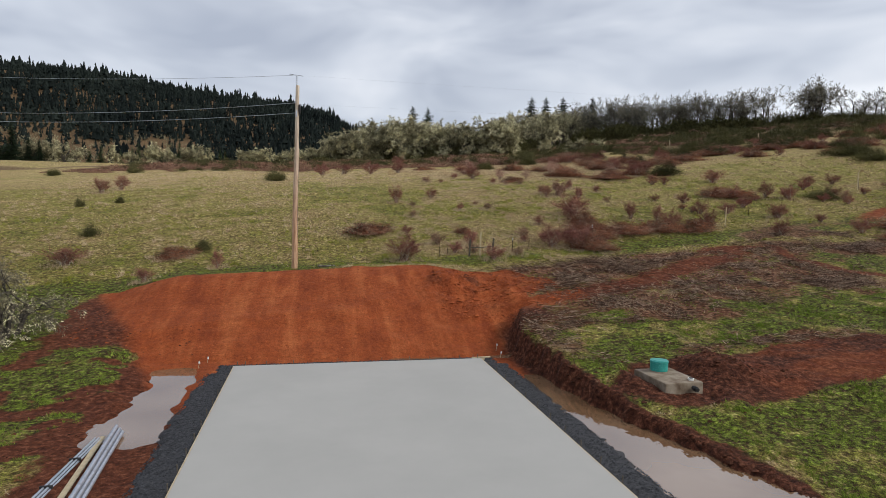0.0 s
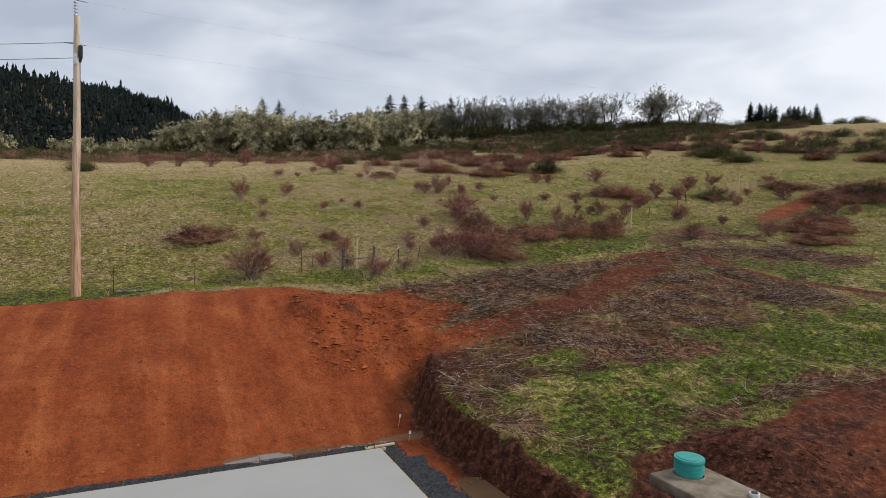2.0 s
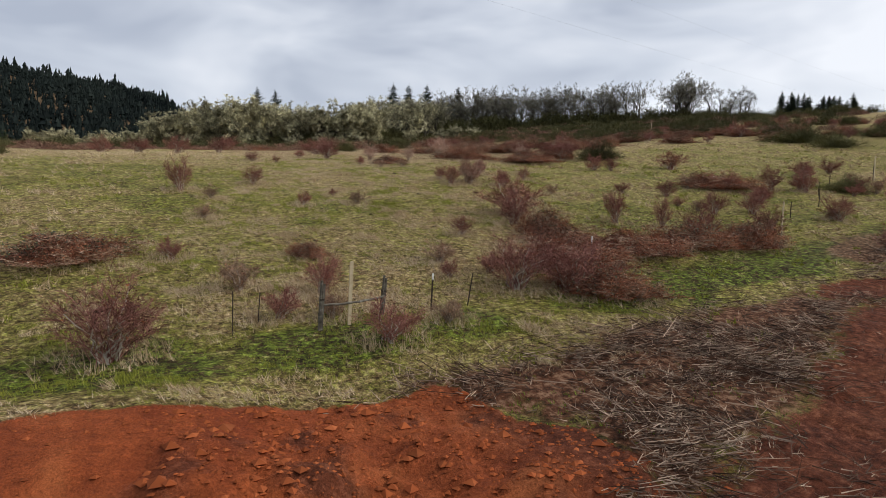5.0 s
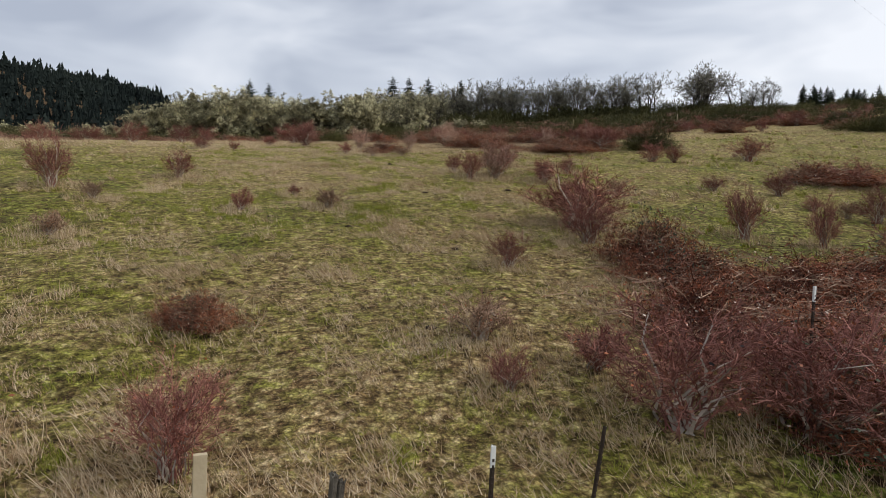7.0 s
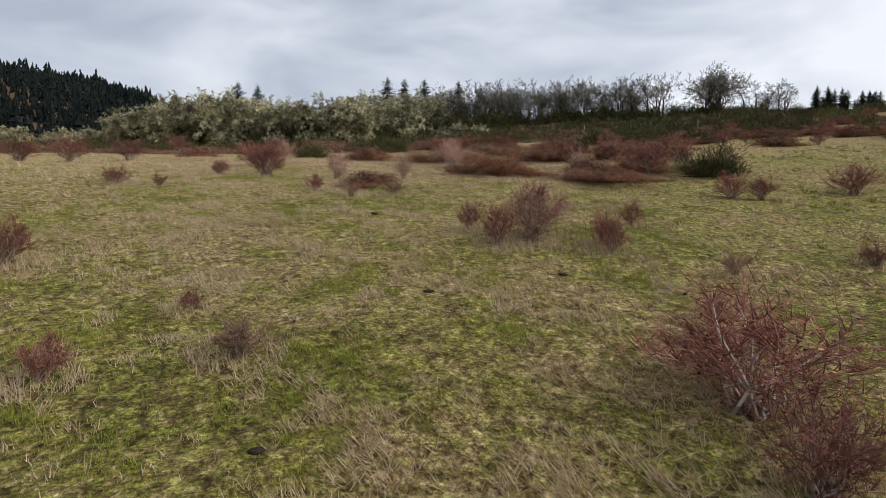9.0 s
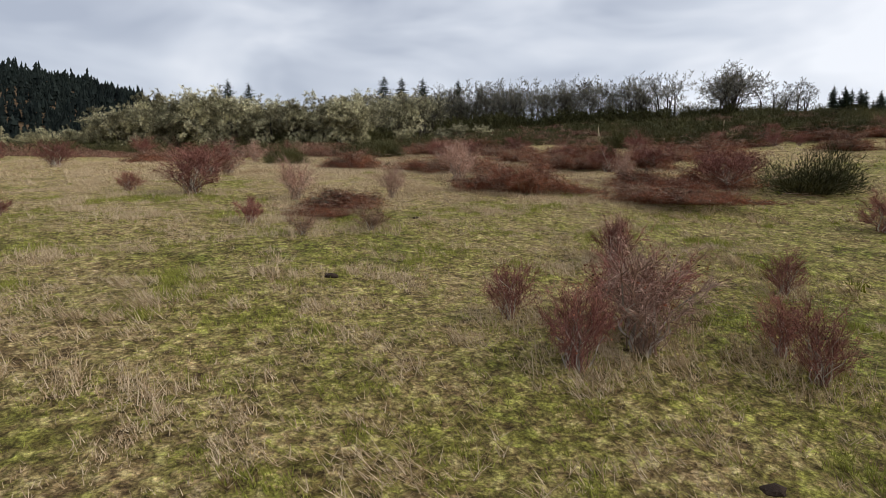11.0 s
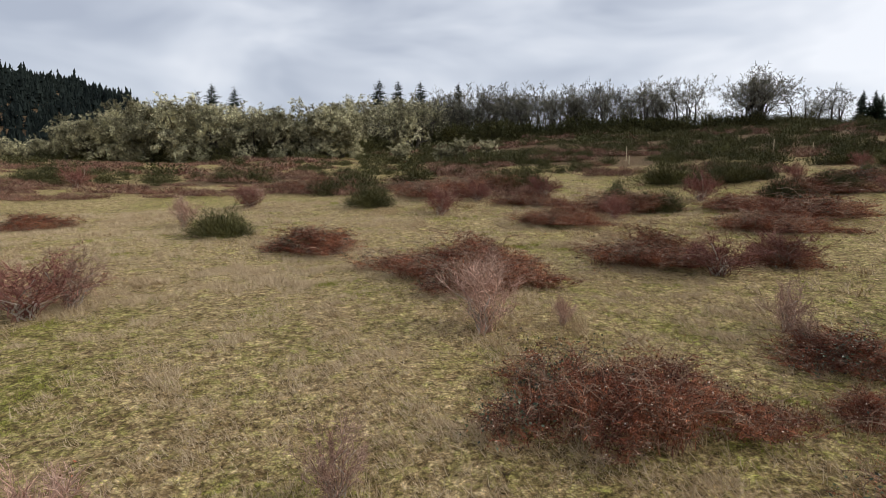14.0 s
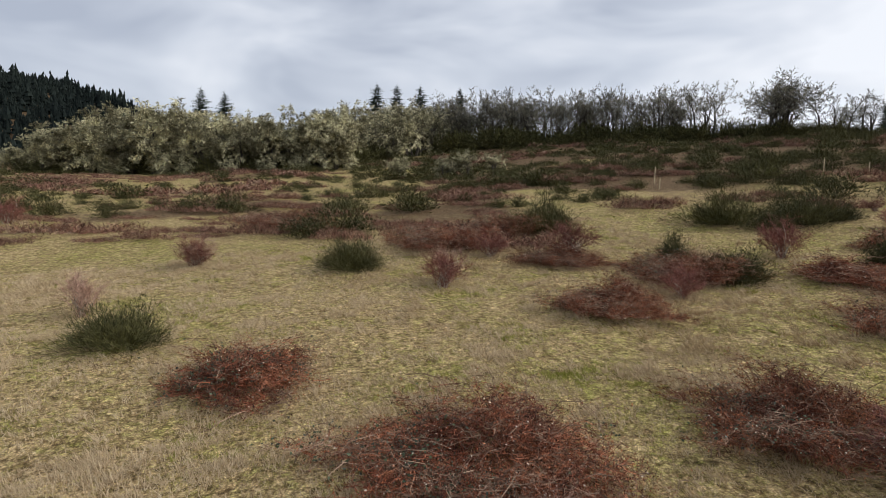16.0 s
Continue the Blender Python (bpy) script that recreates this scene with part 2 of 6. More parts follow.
# ---------------------------------------------------------------- materials
def material(name, rough=0.9, spec=0.3, metal=0.0):
    m = bpy.data.materials.new(name)
    m.use_nodes = True
    b = m.node_tree.nodes["Principled BSDF"]
    b.inputs["Roughness"].default_value, b.inputs["Metallic"].default_value = rough, metal
    b.inputs["Specular IOR Level"].default_value = spec
    return m, m.node_tree.nodes, m.node_tree.links, b


def nz(nodes, links, scale, detail=4.0, rough=0.55, vec=None, dist=0.0):
    n = nodes.new("ShaderNodeTexNoise")
    n.inputs["Scale"].default_value, n.inputs["Detail"].default_value = scale, detail
    n.inputs["Roughness"].default_value, n.inputs["Distortion"].default_value = rough, dist
    if vec is not None:
        links.new(vec, n.inputs["Vector"])
    return n.outputs["Fac"]


def ramp(nodes, links, fac, stops):
    r = nodes.new("ShaderNodeValToRGB")
    e = r.color_ramp.elements
    e[0].position, e[0].color = stops[0][0], (*stops[0][1], 1)
    e[1].position, e[1].color = stops[-1][0], (*stops[-1][1], 1)
    for p, c in stops[1:-1]:
        e.new(p).color = (*c, 1)
    links.new(fac, r.inputs[0])
    return r.outputs[0]


def mixc(nodes, links, fac, a, b, blend="MIX"):
    n = nodes.new("ShaderNodeMix")
    n.data_type, n.blend_type = "RGBA", blend
    for key, v in (("Factor", fac), ("A", a), ("B", b)):
        s = [i for i in n.inputs if i.name == key and (i.type == "RGBA" or key == "Factor" and i.type == "VALUE")][0]
        if isinstance(v, (int, float)):
            s.default_value = v
        elif isinstance(v, tuple):
            s.default_value = (*v, 1)
        else:
            links.new(v, s)
    return [o for o in n.outputs if o.type == "RGBA"][0]


def mth(nodes, links, op, a, b=0.0, clamp=False):
    n = nodes.new("ShaderNodeMath")
    n.operation, n.use_clamp = op, clamp
    for i, v in enumerate((a, b)):
        if isinstance(v, (int, float)):
            n.inputs[i].default_value = v
        else:
            links.new(v, n.inputs[i])
    return n.outputs[0]


def bump(nodes, links, bsdf, h, strength, dist):
    n = nodes.new("ShaderNodeBump")
    n.inputs["Strength"].default_value, n.inputs["Distance"].default_value = strength, dist
    links.new(h, n.inputs["Height"])
    links.new(n.outputs[0], bsdf.inputs["Normal"])


def where(nodes):
    return nodes.new("ShaderNodeNewGeometry").outputs["Position"]


def simple(name, stops, scale=6.0, rough=0.85, spec=0.3, metal=0.0, bumps=0.3, detail=5.0, island=0.0, objv=0.0):
    """A weathered surface: noise between a few colours, fine relief, and tone that differs by island or by object."""
    m, nd, lk, b = material(name, rough, spec, metal)
    p = nd.new("ShaderNodeTexCoord").outputs["Object"]
    fac = nz(nd, lk, scale, detail, 0.6, p)
    col = ramp(nd, lk, fac, stops)
    for amount, out in ((island, "Random Per Island"), (objv, "Random")):
        if amount:
            src = nd.new("ShaderNodeNewGeometry") if out == "Random Per Island" else nd.new("ShaderNodeObjectInfo")
            g = mth(nd, lk, "MULTIPLY_ADD", src.outputs[out], 2 * amount)
            g.node.inputs[2].default_value = 1 - amount
            hsv = nd.new("ShaderNodeHueSaturation")
            lk.new(g, hsv.inputs["Value"])
            lk.new(col, hsv.inputs["Color"])
            col = hsv.outputs[0]
    lk.new(col, b.inputs["Base Color"])
    if bumps:
        bump(nd, lk, b, nz(nd, lk, scale * 5, 3.0, 0.6, p), bumps, 0.02)
    return m


def ground_material():
    m, nd, lk, b = material("hillside_ground", 0.95, 0.15)
    p = where(nd)
    at = nd.new("ShaderNodeAttribute")
    at.attribute_name = "cover"
    sep = nd.new("ShaderNodeSeparateColor")
    lk.new(at.outputs["Color"], sep.inputs[0])
    bare, green, litter = sep.outputs
    f1, f2, f3 = nz(nd, lk, 0.8, 5, 0.6, p), nz(nd, lk, 5.0, 6, 0.7, p), nz(nd, lk, 24.0, 4, 0.7, p)
    brk = mth(nd, lk, "MULTIPLY_ADD", f2, 1.5)
    brk.node.inputs[2].default_value = -0.75
    brk = mth(nd, lk, "ADD", brk, mth(nd, lk, "SUBTRACT", nz(nd, lk, 1.4, 5, 0.65, p), 0.5))
    # grass
    f4 = nz(nd, lk, 5.0, 8, 0.72, p)
    dry = ramp(nd, lk, f4, [(0.36, (0.065, 0.036, 0.016)), (0.5, (0.275, 0.195, 0.095)), (0.64, (0.56, 0.455, 0.28))])
    moss = ramp(nd, lk, f4, [(0.36, (0.050, 0.042, 0.012)), (0.5, (0.175, 0.172, 0.034)), (0.64, (0.30, 0.295, 0.070))])
    # grass colours blend towards a paler straw and yellow-green from y 46 to 98
    upslope = nd.new("ShaderNodeMapRange")
    upslope.inputs["From Min"].default_value, upslope.inputs["From Max"].default_value = 46.0, 98.0
    upslope.inputs["To Max"].default_value = 0.45
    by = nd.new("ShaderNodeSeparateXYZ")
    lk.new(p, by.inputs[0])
    lk.new(by.outputs[1], upslope.inputs[0])
    dry = mixc(nd, lk, upslope.outputs[0], dry, (0.62, 0.48, 0.27))
    moss = mixc(nd, lk, upslope.outputs[0], moss, (0.42, 0.40, 0.13))
    # tussocks: cells of tan or green, with the shade between them painted in below
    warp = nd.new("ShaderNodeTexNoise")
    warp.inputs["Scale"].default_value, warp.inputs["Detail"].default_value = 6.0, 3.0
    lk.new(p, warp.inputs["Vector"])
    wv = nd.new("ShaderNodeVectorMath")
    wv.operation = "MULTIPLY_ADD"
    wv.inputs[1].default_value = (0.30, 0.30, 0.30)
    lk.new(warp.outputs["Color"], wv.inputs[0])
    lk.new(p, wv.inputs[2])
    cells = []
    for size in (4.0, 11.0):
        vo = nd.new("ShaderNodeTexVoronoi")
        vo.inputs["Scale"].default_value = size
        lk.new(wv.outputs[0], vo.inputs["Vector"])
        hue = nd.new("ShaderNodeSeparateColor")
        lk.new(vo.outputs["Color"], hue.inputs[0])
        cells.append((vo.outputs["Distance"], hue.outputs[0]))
    gfac = mth(nd, lk, "ADD", mth(nd, lk, "ADD", green, 0.14), mth(nd, lk, "MULTIPLY", brk, 0.6))
    gfac = mth(nd, lk, "ADD", gfac, mth(nd, lk, "MULTIPLY", mth(nd, lk, "SUBTRACT", cells[0][1], 0.5), 0.55))
    gfac = mth(nd, lk, "ADD", gfac, mth(nd, lk, "MULTIPLY", mth(nd, lk, "SUBTRACT", cells[1][1], 0.5), 0.6), True)
    vivid = nd.new("ShaderNodeMapRange")
    vivid.inputs["From Min"].default_value, vivid.inputs["From Max"].default_value = 0.66, 0.9
    lk.new(green, vivid.inputs[0])
    moss = mixc(nd, lk, vivid.outputs[0], moss, ramp(nd, lk, f4, [(0.42, (0.048, 0.028, 0.014)), (0.50, (0.075, 0.095, 0.016)), (0.62, (0.20, 0.265, 0.036))]))
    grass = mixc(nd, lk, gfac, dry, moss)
    # shade in the thatch put into the colour: noise darkens gaps between tufts
    grass = mixc(nd, lk, 0.7, grass, ramp(nd, lk, f3, [(0.34, (0.12, 0.12, 0.12)), (0.66, (0.95, 0.95, 0.95))]), "OVERLAY")
    mg = nd.new("ShaderNodeMapping")
    mg.inputs["Scale"].default_value = (6.5, 6.5, 6.5)
    lk.new(p, mg.inputs[0])
    grass = mixc(nd, lk, 0.7, grass, ramp(nd, lk, nz(nd, lk, 1.0, 5, 0.62, mg.outputs[0], 0.4), [(0.36, (0.26, 0.20, 0.15)), (0.48, (0.85, 0.82, 0.76)), (0.64, (1.1, 1.1, 1.08))]), "MULTIPLY")
    mh = nd.new("ShaderNodeMapping")
    mh.inputs["Scale"].default_value = (1.9, 1.9, 1.9)
    lk.new(p, mh.inputs[0])
    grass = mixc(nd, lk, 0.8, grass, ramp(nd, lk, nz(nd, lk, 1.0, 6, 0.7, mh.outputs[0], 0.6), [(0.34, (0.62, 0.54, 0.44)), (0.48, (0.97, 0.95, 0.92)), (0.62, (1.25, 1.23, 1.18))]), "MULTIPLY")
    # painted tussock shading: cell middles brightened, gaps between cells darkened
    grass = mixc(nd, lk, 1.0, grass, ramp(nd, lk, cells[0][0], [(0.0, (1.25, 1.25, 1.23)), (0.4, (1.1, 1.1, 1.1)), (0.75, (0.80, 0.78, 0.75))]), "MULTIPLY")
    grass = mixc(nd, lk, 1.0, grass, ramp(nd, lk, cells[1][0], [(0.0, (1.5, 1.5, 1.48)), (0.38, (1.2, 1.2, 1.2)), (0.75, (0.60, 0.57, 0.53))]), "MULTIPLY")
    # earth, dragged down the cut in streaks
    mp = nd.new("ShaderNodeMapping")
    mp.inputs["Scale"].default_value = (1.1, 0.13, 0.2)
    mp.inputs["Rotation"].default_value = (0, 0, 0.12)
    lk.new(p, mp.inputs[0])
    f5 = nz(nd, lk, 1.0, 4, 0.6, mp.outputs[0], 0.3)
    sx = nd.new("ShaderNodeSeparateXYZ")
    lk.new(p, sx.inputs[0])
    onbank = nd.new("ShaderNodeMapRange")
    onbank.inputs["From Min"].default_value, onbank.inputs["From Max"].default_value = 12.0, 9.0
    lk.new(sx.outputs[0], onbank.inputs[0])
    pick = nd.new("ShaderNodeMix")
    lk.new(onbank.outputs[0], pick.inputs["Factor"])
    lk.new(f1, pick.inputs["A"])
    lk.new(f5, pick.inputs["B"])
    f5 = pick.outputs["Result"]
    fs_ = mth(nd, lk, "ADD", mth(nd, lk, "MULTIPLY", f5, 0.62), mth(nd, lk, "MULTIPLY", f1, 0.38))
    soil = ramp(nd, lk, fs_, [(0.35, (0.200, 0.043, 0.014)), (0.5, (0.275, 0.064, 0.019)), (0.64, (0.38, 0.108, 0.035))])
    top = ramp(nd, lk, f2, [(0.36, (0.014, 0.006, 0.004)), (0.52, (0.070, 0.024, 0.013)), (0.66, (0.16, 0.066, 0.037))])
    at2 = nd.new("ShaderNodeAttribute")
    at2.attribute_name = "topsoil"
    soil = mixc(nd, lk, at2.outputs["Fac"], soil, top)
    soil = mixc(nd, lk, 0.45, soil, ramp(nd, lk, f3, [(0.34, (0.2, 0.2, 0.2)), (0.66, (0.8, 0.8, 0.8))]), "OVERLAY")
    soil = mixc(nd, lk, 0.6, soil, ramp(nd, lk, f2, [(0.3, (0.3, 0.3, 0.3)), (0.7, (0.75, 0.75, 0.75))]), "OVERLAY")
    lit = ramp(nd, lk, f2, [(0.36, (0.018, 0.008, 0.004)), (0.5, (0.110, 0.043, 0.020)), (0.63, (0.29, 0.165, 0.098))])
    upper = nd.new("ShaderNodeMapRange")
    upper.inputs["From Min"].default_value, upper.inputs["From Max"].default_value = 40.0, 46.0
    sy = nd.new("ShaderNodeSeparateXYZ")
    lk.new(p, sy.inputs[0])
    lk.new(sy.outputs[1], upper.inputs[0])
    lit = mixc(nd, lk, mth(nd, lk, "MULTIPLY", upper.outputs[0], 0.8), lit, ramp(nd, lk, f2, [(0.3, (0.045, 0.032, 0.014)), (0.5, (0.14, 0.092, 0.045)), (0.7, (0.36, 0.26, 0.15))]))
    lfac = mth(nd, lk, "MULTIPLY", mth(nd, lk, "ADD", litter, mth(nd, lk, "MULTIPLY", brk, 0.9), True), mth(nd, lk, "GREATER_THAN", litter, 0.02))
    soft_l = nd.new("ShaderNodeMapRange")
    soft_l.interpolation_type = "SMOOTHSTEP"
    soft_l.inputs["From Min"].default_value, soft_l.inputs["From Max"].default_value = 0.25, 0.7
    lk.new(lfac, soft_l.inputs[0])
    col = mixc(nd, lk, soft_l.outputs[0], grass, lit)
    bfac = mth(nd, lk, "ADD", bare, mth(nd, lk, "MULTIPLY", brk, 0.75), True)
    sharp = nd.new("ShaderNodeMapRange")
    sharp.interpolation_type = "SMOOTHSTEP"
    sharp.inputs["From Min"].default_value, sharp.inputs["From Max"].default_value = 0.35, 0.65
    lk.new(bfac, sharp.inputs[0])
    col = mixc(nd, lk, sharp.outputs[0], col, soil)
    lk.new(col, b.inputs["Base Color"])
    hmix = mth(nd, lk, "ADD", mth(nd, lk, "MULTIPLY", f2, 1.0), mth(nd, lk, "MULTIPLY", f3, 0.35))
    bump(nd, lk, b, hmix, 0.8, 0.12)
    return m


GROUND = ground_material()
CONCRETE = simple("fresh_concrete", [(0.35, (0.380, 0.370, 0.342)), (0.65, (0.412, 0.400, 0.370))], 0.35, 0.75, 0.25, bumps=0.02)
OLD_CONCRETE = simple("cast_concrete", [(0.3, (0.12, 0.08, 0.05)), (0.5, (0.24, 0.19, 0.135)), (0.7, (0.34, 0.29, 0.225))], 2.2, 0.85, bumps=0.15)
GRAVEL = simple("dark_gravel", [(0.3, (0.012, 0.013, 0.015)), (0.6, (0.045, 0.047, 0.052)), (0.75, (0.11, 0.11, 0.115))], 9.0, 0.8, 0.4, bumps=0.9, island=0.5)
FABRIC = simple("wet_gravel_bed", [(0.3, (0.012, 0.012, 0.014)), (0.7, (0.055, 0.055, 0.06))], 12.0, 0.75, 0.4, bumps=1.0)
TEAL = simple("teal_plastic", [(0.3, (0.02, 0.26, 0.22)), (0.7, (0.04, 0.36, 0.31))], 5.0, 0.45, 0.5, bumps=0.02)
WHITE = simple("white_plastic", [(0.3, (0.66, 0.66, 0.62)), (0.7, (0.8, 0.8, 0.77))], 5.0, 0.45, 0.5, bumps=0.02)
BLACK = simple("black_rubber", [(0.3, (0.015, 0.015, 0.015)), (0.7, (0.03, 0.03, 0.03))], 8.0, 0.5, 0.4, bumps=0.05)
STEEL = simple("galvanised_steel", [(0.3, (0.42, 0.45, 0.5)), (0.7, (0.62, 0.66, 0.72))], 7.0, 0.42, 0.5, 0.75, bumps=0.03)
RUST = simple("dark_rusty_steel", [(0.3, (0.02, 0.016, 0.013)), (0.7, (0.07, 0.045, 0.03))], 12.0, 0.75, 0.4, 0.3, bumps=0.2)
PALE_WOOD = simple("pale_sawn_wood", [(0.3, (0.42, 0.33, 0.2)), (0.7, (0.58, 0.48, 0.32))], 6.0, 0.8, bumps=0.15)
GREY_WOOD = simple("weathered_grey_wood", [(0.3, (0.06, 0.05, 0.04)), (0.55, (0.15, 0.13, 0.1)), (0.75, (0.42, 0.41, 0.35))], 7.0, 0.9, bumps=0.6)
BARK = simple("grey_bark", [(0.3, (0.035, 0.030, 0.024)), (0.7, (0.12, 0.105, 0.088))], 4.0, 0.95, bumps=0.6)
TWIG = simple("grey_brown_twigs", [(0.3, (0.085, 0.070, 0.050)), (0.7, (0.26, 0.225, 0.16))], 2.0, 0.95, island=0.4, objv=0.2, bumps=0)
BARE_TWIG = simple("lichened_bare_twigs", [(0.3, (0.060, 0.052, 0.040)), (0.7, (0.30, 0.28, 0.21))], 0.35, 0.95, island=0.6, objv=0.35, bumps=0)
LICHEN = simple("pale_lichen", [(0.42, (0.15, 0.135, 0.075)), (0.6, (0.74, 0.69, 0.44))], 0.3, 0.95, 0.1, island=0.45, objv=0.25, bumps=0)
WHITE_STEM = simple("lichened_white_stems", [(0.3, (0.30, 0.25, 0.20)), (0.7, (0.62, 0.55, 0.46))], 3.0, 0.95, 0.15, island=0.3, bumps=0)
NEEDLE = simple("dark_fir_needles", [(0.3, (0.016, 0.028, 0.016)), (0.7, (0.046, 0.070, 0.034))], 0.5, 0.85, 0.2, island=0.5, objv=0.25, bumps=0)
YOUNG_NEEDLE = simple("fresh_conifer_needles", [(0.3, (0.030, 0.055, 0.018)), (0.7, (0.085, 0.130, 0.042))], 0.5, 0.85, 0.2, island=0.5, objv=0.3, bumps=0)
FOREST = simple("far_conifer_forest", [(0.35, (0.010, 0.014, 0.014)), (0.65, (0.024, 0.031, 0.026))], 0.02, 0.95, 0.05, island=0.35, bumps=0)
FAR_PALE = simple("far_leafless_woods", [(0.35, (0.10, 0.085, 0.055)), (0.65, (0.36, 0.33, 0.21))], 0.02, 0.95, 0.05, island=0.6, bumps=0)
RED_CANE = simple("red_brown_canes", [(0.3, (0.165, 0.060, 0.047)), (0.7, (0.37, 0.175, 0.135))], 1.5, 0.85, 0.2, island=0.5, objv=0.25, bumps=0)
PINK_CANE = simple("pinkish_tan_canes", [(0.3, (0.32, 0.18, 0.13)), (0.7, (0.56, 0.39, 0.30))], 1.5, 0.85, 0.2, island=0.45, objv=0.25, bumps=0)
TAN_CANE = simple("dry_tan_canes", [(0.3, (0.20, 0.115, 0.075)), (0.7, (0.42, 0.29, 0.20))], 1.5, 0.9, 0.2, island=0.5, objv=0.2, bumps=0)
BRAMBLE_CANE = simple("bramble_canes", [(0.3, (0.055, 0.020, 0.014)), (0.5, (0.20, 0.066, 0.034)), (0.7, (0.39, 0.165, 0.088))], 1.1, 0.8, 0.25, island=0.9, objv=0.3, bumps=0)
DARK_CANE = simple("rusty_bramble_leaves", [(0.3, (0.050, 0.018, 0.012)), (0.5, (0.24, 0.072, 0.030)), (0.7, (0.50, 0.205, 0.095))], 1.3, 0.6, 0.3, island=1.0, objv=0.25, bumps=0)
PALE_LEAF = simple("bleached_dead_leaves", [(0.3, (0.42, 0.29, 0.19)), (0.7, (0.74, 0.66, 0.55))], 3.0, 0.8, 0.2, island=0.6, bumps=0)
GREEN_LEAF = simple("dark_green_bramble_leaves", [(0.3, (0.020, 0.032, 0.014)), (0.7, (0.070, 0.095, 0.040))], 3.0, 0.5, 0.4, island=0.6, bumps=0)
SCRUB = simple("dull_red_scrub", [(0.3, (0.085, 0.040, 0.028)), (0.7, (0.27, 0.135, 0.095))], 0.25, 0.9, 0.2, island=0.8, objv=0.3, bumps=0)
BROOM = simple("dark_green_broom", [(0.3, (0.038, 0.040, 0.015)), (0.7, (0.135, 0.125, 0.046))], 0.9, 0.85, 0.2, island=0.6, objv=0.4, bumps=0)


def pole_material():
    m, nd, lk, b = material("weathered_pole_timber", 0.85, 0.25)
    p = nd.new("ShaderNodeTexCoord").outputs["Object"]
    sp_ = nd.new("ShaderNodeSeparateXYZ")
    lk.new(p, sp_.inputs[0])
    mp = nd.new("ShaderNodeMapping")
    mp.inputs["Scale"].default_value = (14, 14, 1.1)
    lk.new(p, mp.inputs[0])
    streak = nz(nd, lk, 1.0, 5, 0.65, mp.outputs[0])
    grey = ramp(nd, lk, streak, [(0.3, (0.38, 0.29, 0.21)), (0.6, (0.68, 0.58, 0.46)), (0.75, (0.80, 0.72, 0.61))])
    red = ramp(nd, lk, streak, [(0.3, (0.28, 0.13, 0.065)), (0.6, (0.60, 0.38, 0.24)), (0.75, (0.74, 0.56, 0.40))])
    mr = nd.new("ShaderNodeMapRange")
    mr.inputs["From Min"].default_value, mr.inputs["From Max"].default_value = 2.0, 9.0
    lk.new(sp_.outputs["Z"], mr.inputs[0])
    lk.new(mixc(nd, lk, mr.outputs[0], red, grey), b.inputs["Base Color"])
    bump(nd, lk, b, streak, 0.5, 0.02)
    return m


def water_material():
    m, nd, lk, b = material("muddy_water", 0.03, 0.9)
    b.inputs["IOR"].default_value = 2.0
    p = where(nd)
    col = ramp(nd, lk, nz(nd, lk, 0.35, 3, 0.5, p), [(0.35, (0.16, 0.085, 0.040)), (0.65, (0.23, 0.14, 0.080))])
    lk.new(col, b.inputs["Base Color"])
    bump(nd, lk, b, nz(nd, lk, 3.0, 2, 0.5, p), 0.04, 0.01)
    return m


def grass_material(name, stops, tip, bleached=(0.62, 0.49, 0.30)):
    m, nd, lk, b = material(name, 0.9, 0.15)
    g = nd.new("ShaderNodeNewGeometry")
    c = ramp(nd, lk, g.outputs["Random Per Island"], stops)
    c = mixc(nd, lk, mth(nd, lk, "MULTIPLY", nz(nd, lk, 0.35, 3, 0.5, g.outputs["Position"]), 0.6), c, tip)
    # blades blend towards the paler last colour from y 46 to 98
    upslope = nd.new("ShaderNodeMapRange")
    upslope.inputs["From Min"].default_value, upslope.inputs["From Max"].default_value = 46.0, 98.0
    upslope.inputs["To Max"].default_value = 0.42
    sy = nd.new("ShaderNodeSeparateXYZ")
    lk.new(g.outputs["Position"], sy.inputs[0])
    lk.new(sy.outputs[1], upslope.inputs[0])
    lk.new(mixc(nd, lk, upslope.outputs[0], c, bleached), b.inputs["Base Color"])
    return m


POLE = pole_material()
WATER = water_material()
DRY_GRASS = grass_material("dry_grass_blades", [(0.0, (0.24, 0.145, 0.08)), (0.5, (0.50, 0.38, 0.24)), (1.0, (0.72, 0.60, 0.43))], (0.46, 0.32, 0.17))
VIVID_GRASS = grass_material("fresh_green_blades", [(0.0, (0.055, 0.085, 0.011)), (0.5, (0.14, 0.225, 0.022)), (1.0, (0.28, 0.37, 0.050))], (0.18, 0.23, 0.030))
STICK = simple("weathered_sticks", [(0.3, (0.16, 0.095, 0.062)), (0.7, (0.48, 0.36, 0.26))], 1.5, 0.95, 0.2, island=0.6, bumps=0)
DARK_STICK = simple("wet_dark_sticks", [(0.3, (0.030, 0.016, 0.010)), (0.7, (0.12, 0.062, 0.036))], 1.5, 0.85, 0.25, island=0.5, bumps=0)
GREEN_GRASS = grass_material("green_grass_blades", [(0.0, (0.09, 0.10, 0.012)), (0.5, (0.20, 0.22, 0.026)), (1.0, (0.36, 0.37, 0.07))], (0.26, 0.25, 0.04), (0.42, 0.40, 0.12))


# ---------------------------------------------------------------- mesh helpers
def mesh_from(name, verts, faces, mat, smooth=False):
    me = bpy.data.meshes.new(name)
    me.from_pydata([tuple(v) for v in verts], [], faces)
    me.materials.append(mat)
    if smooth:
        me.polygons.foreach_set("use_smooth", [True] * len(me.polygons))
    me.update()
    return me


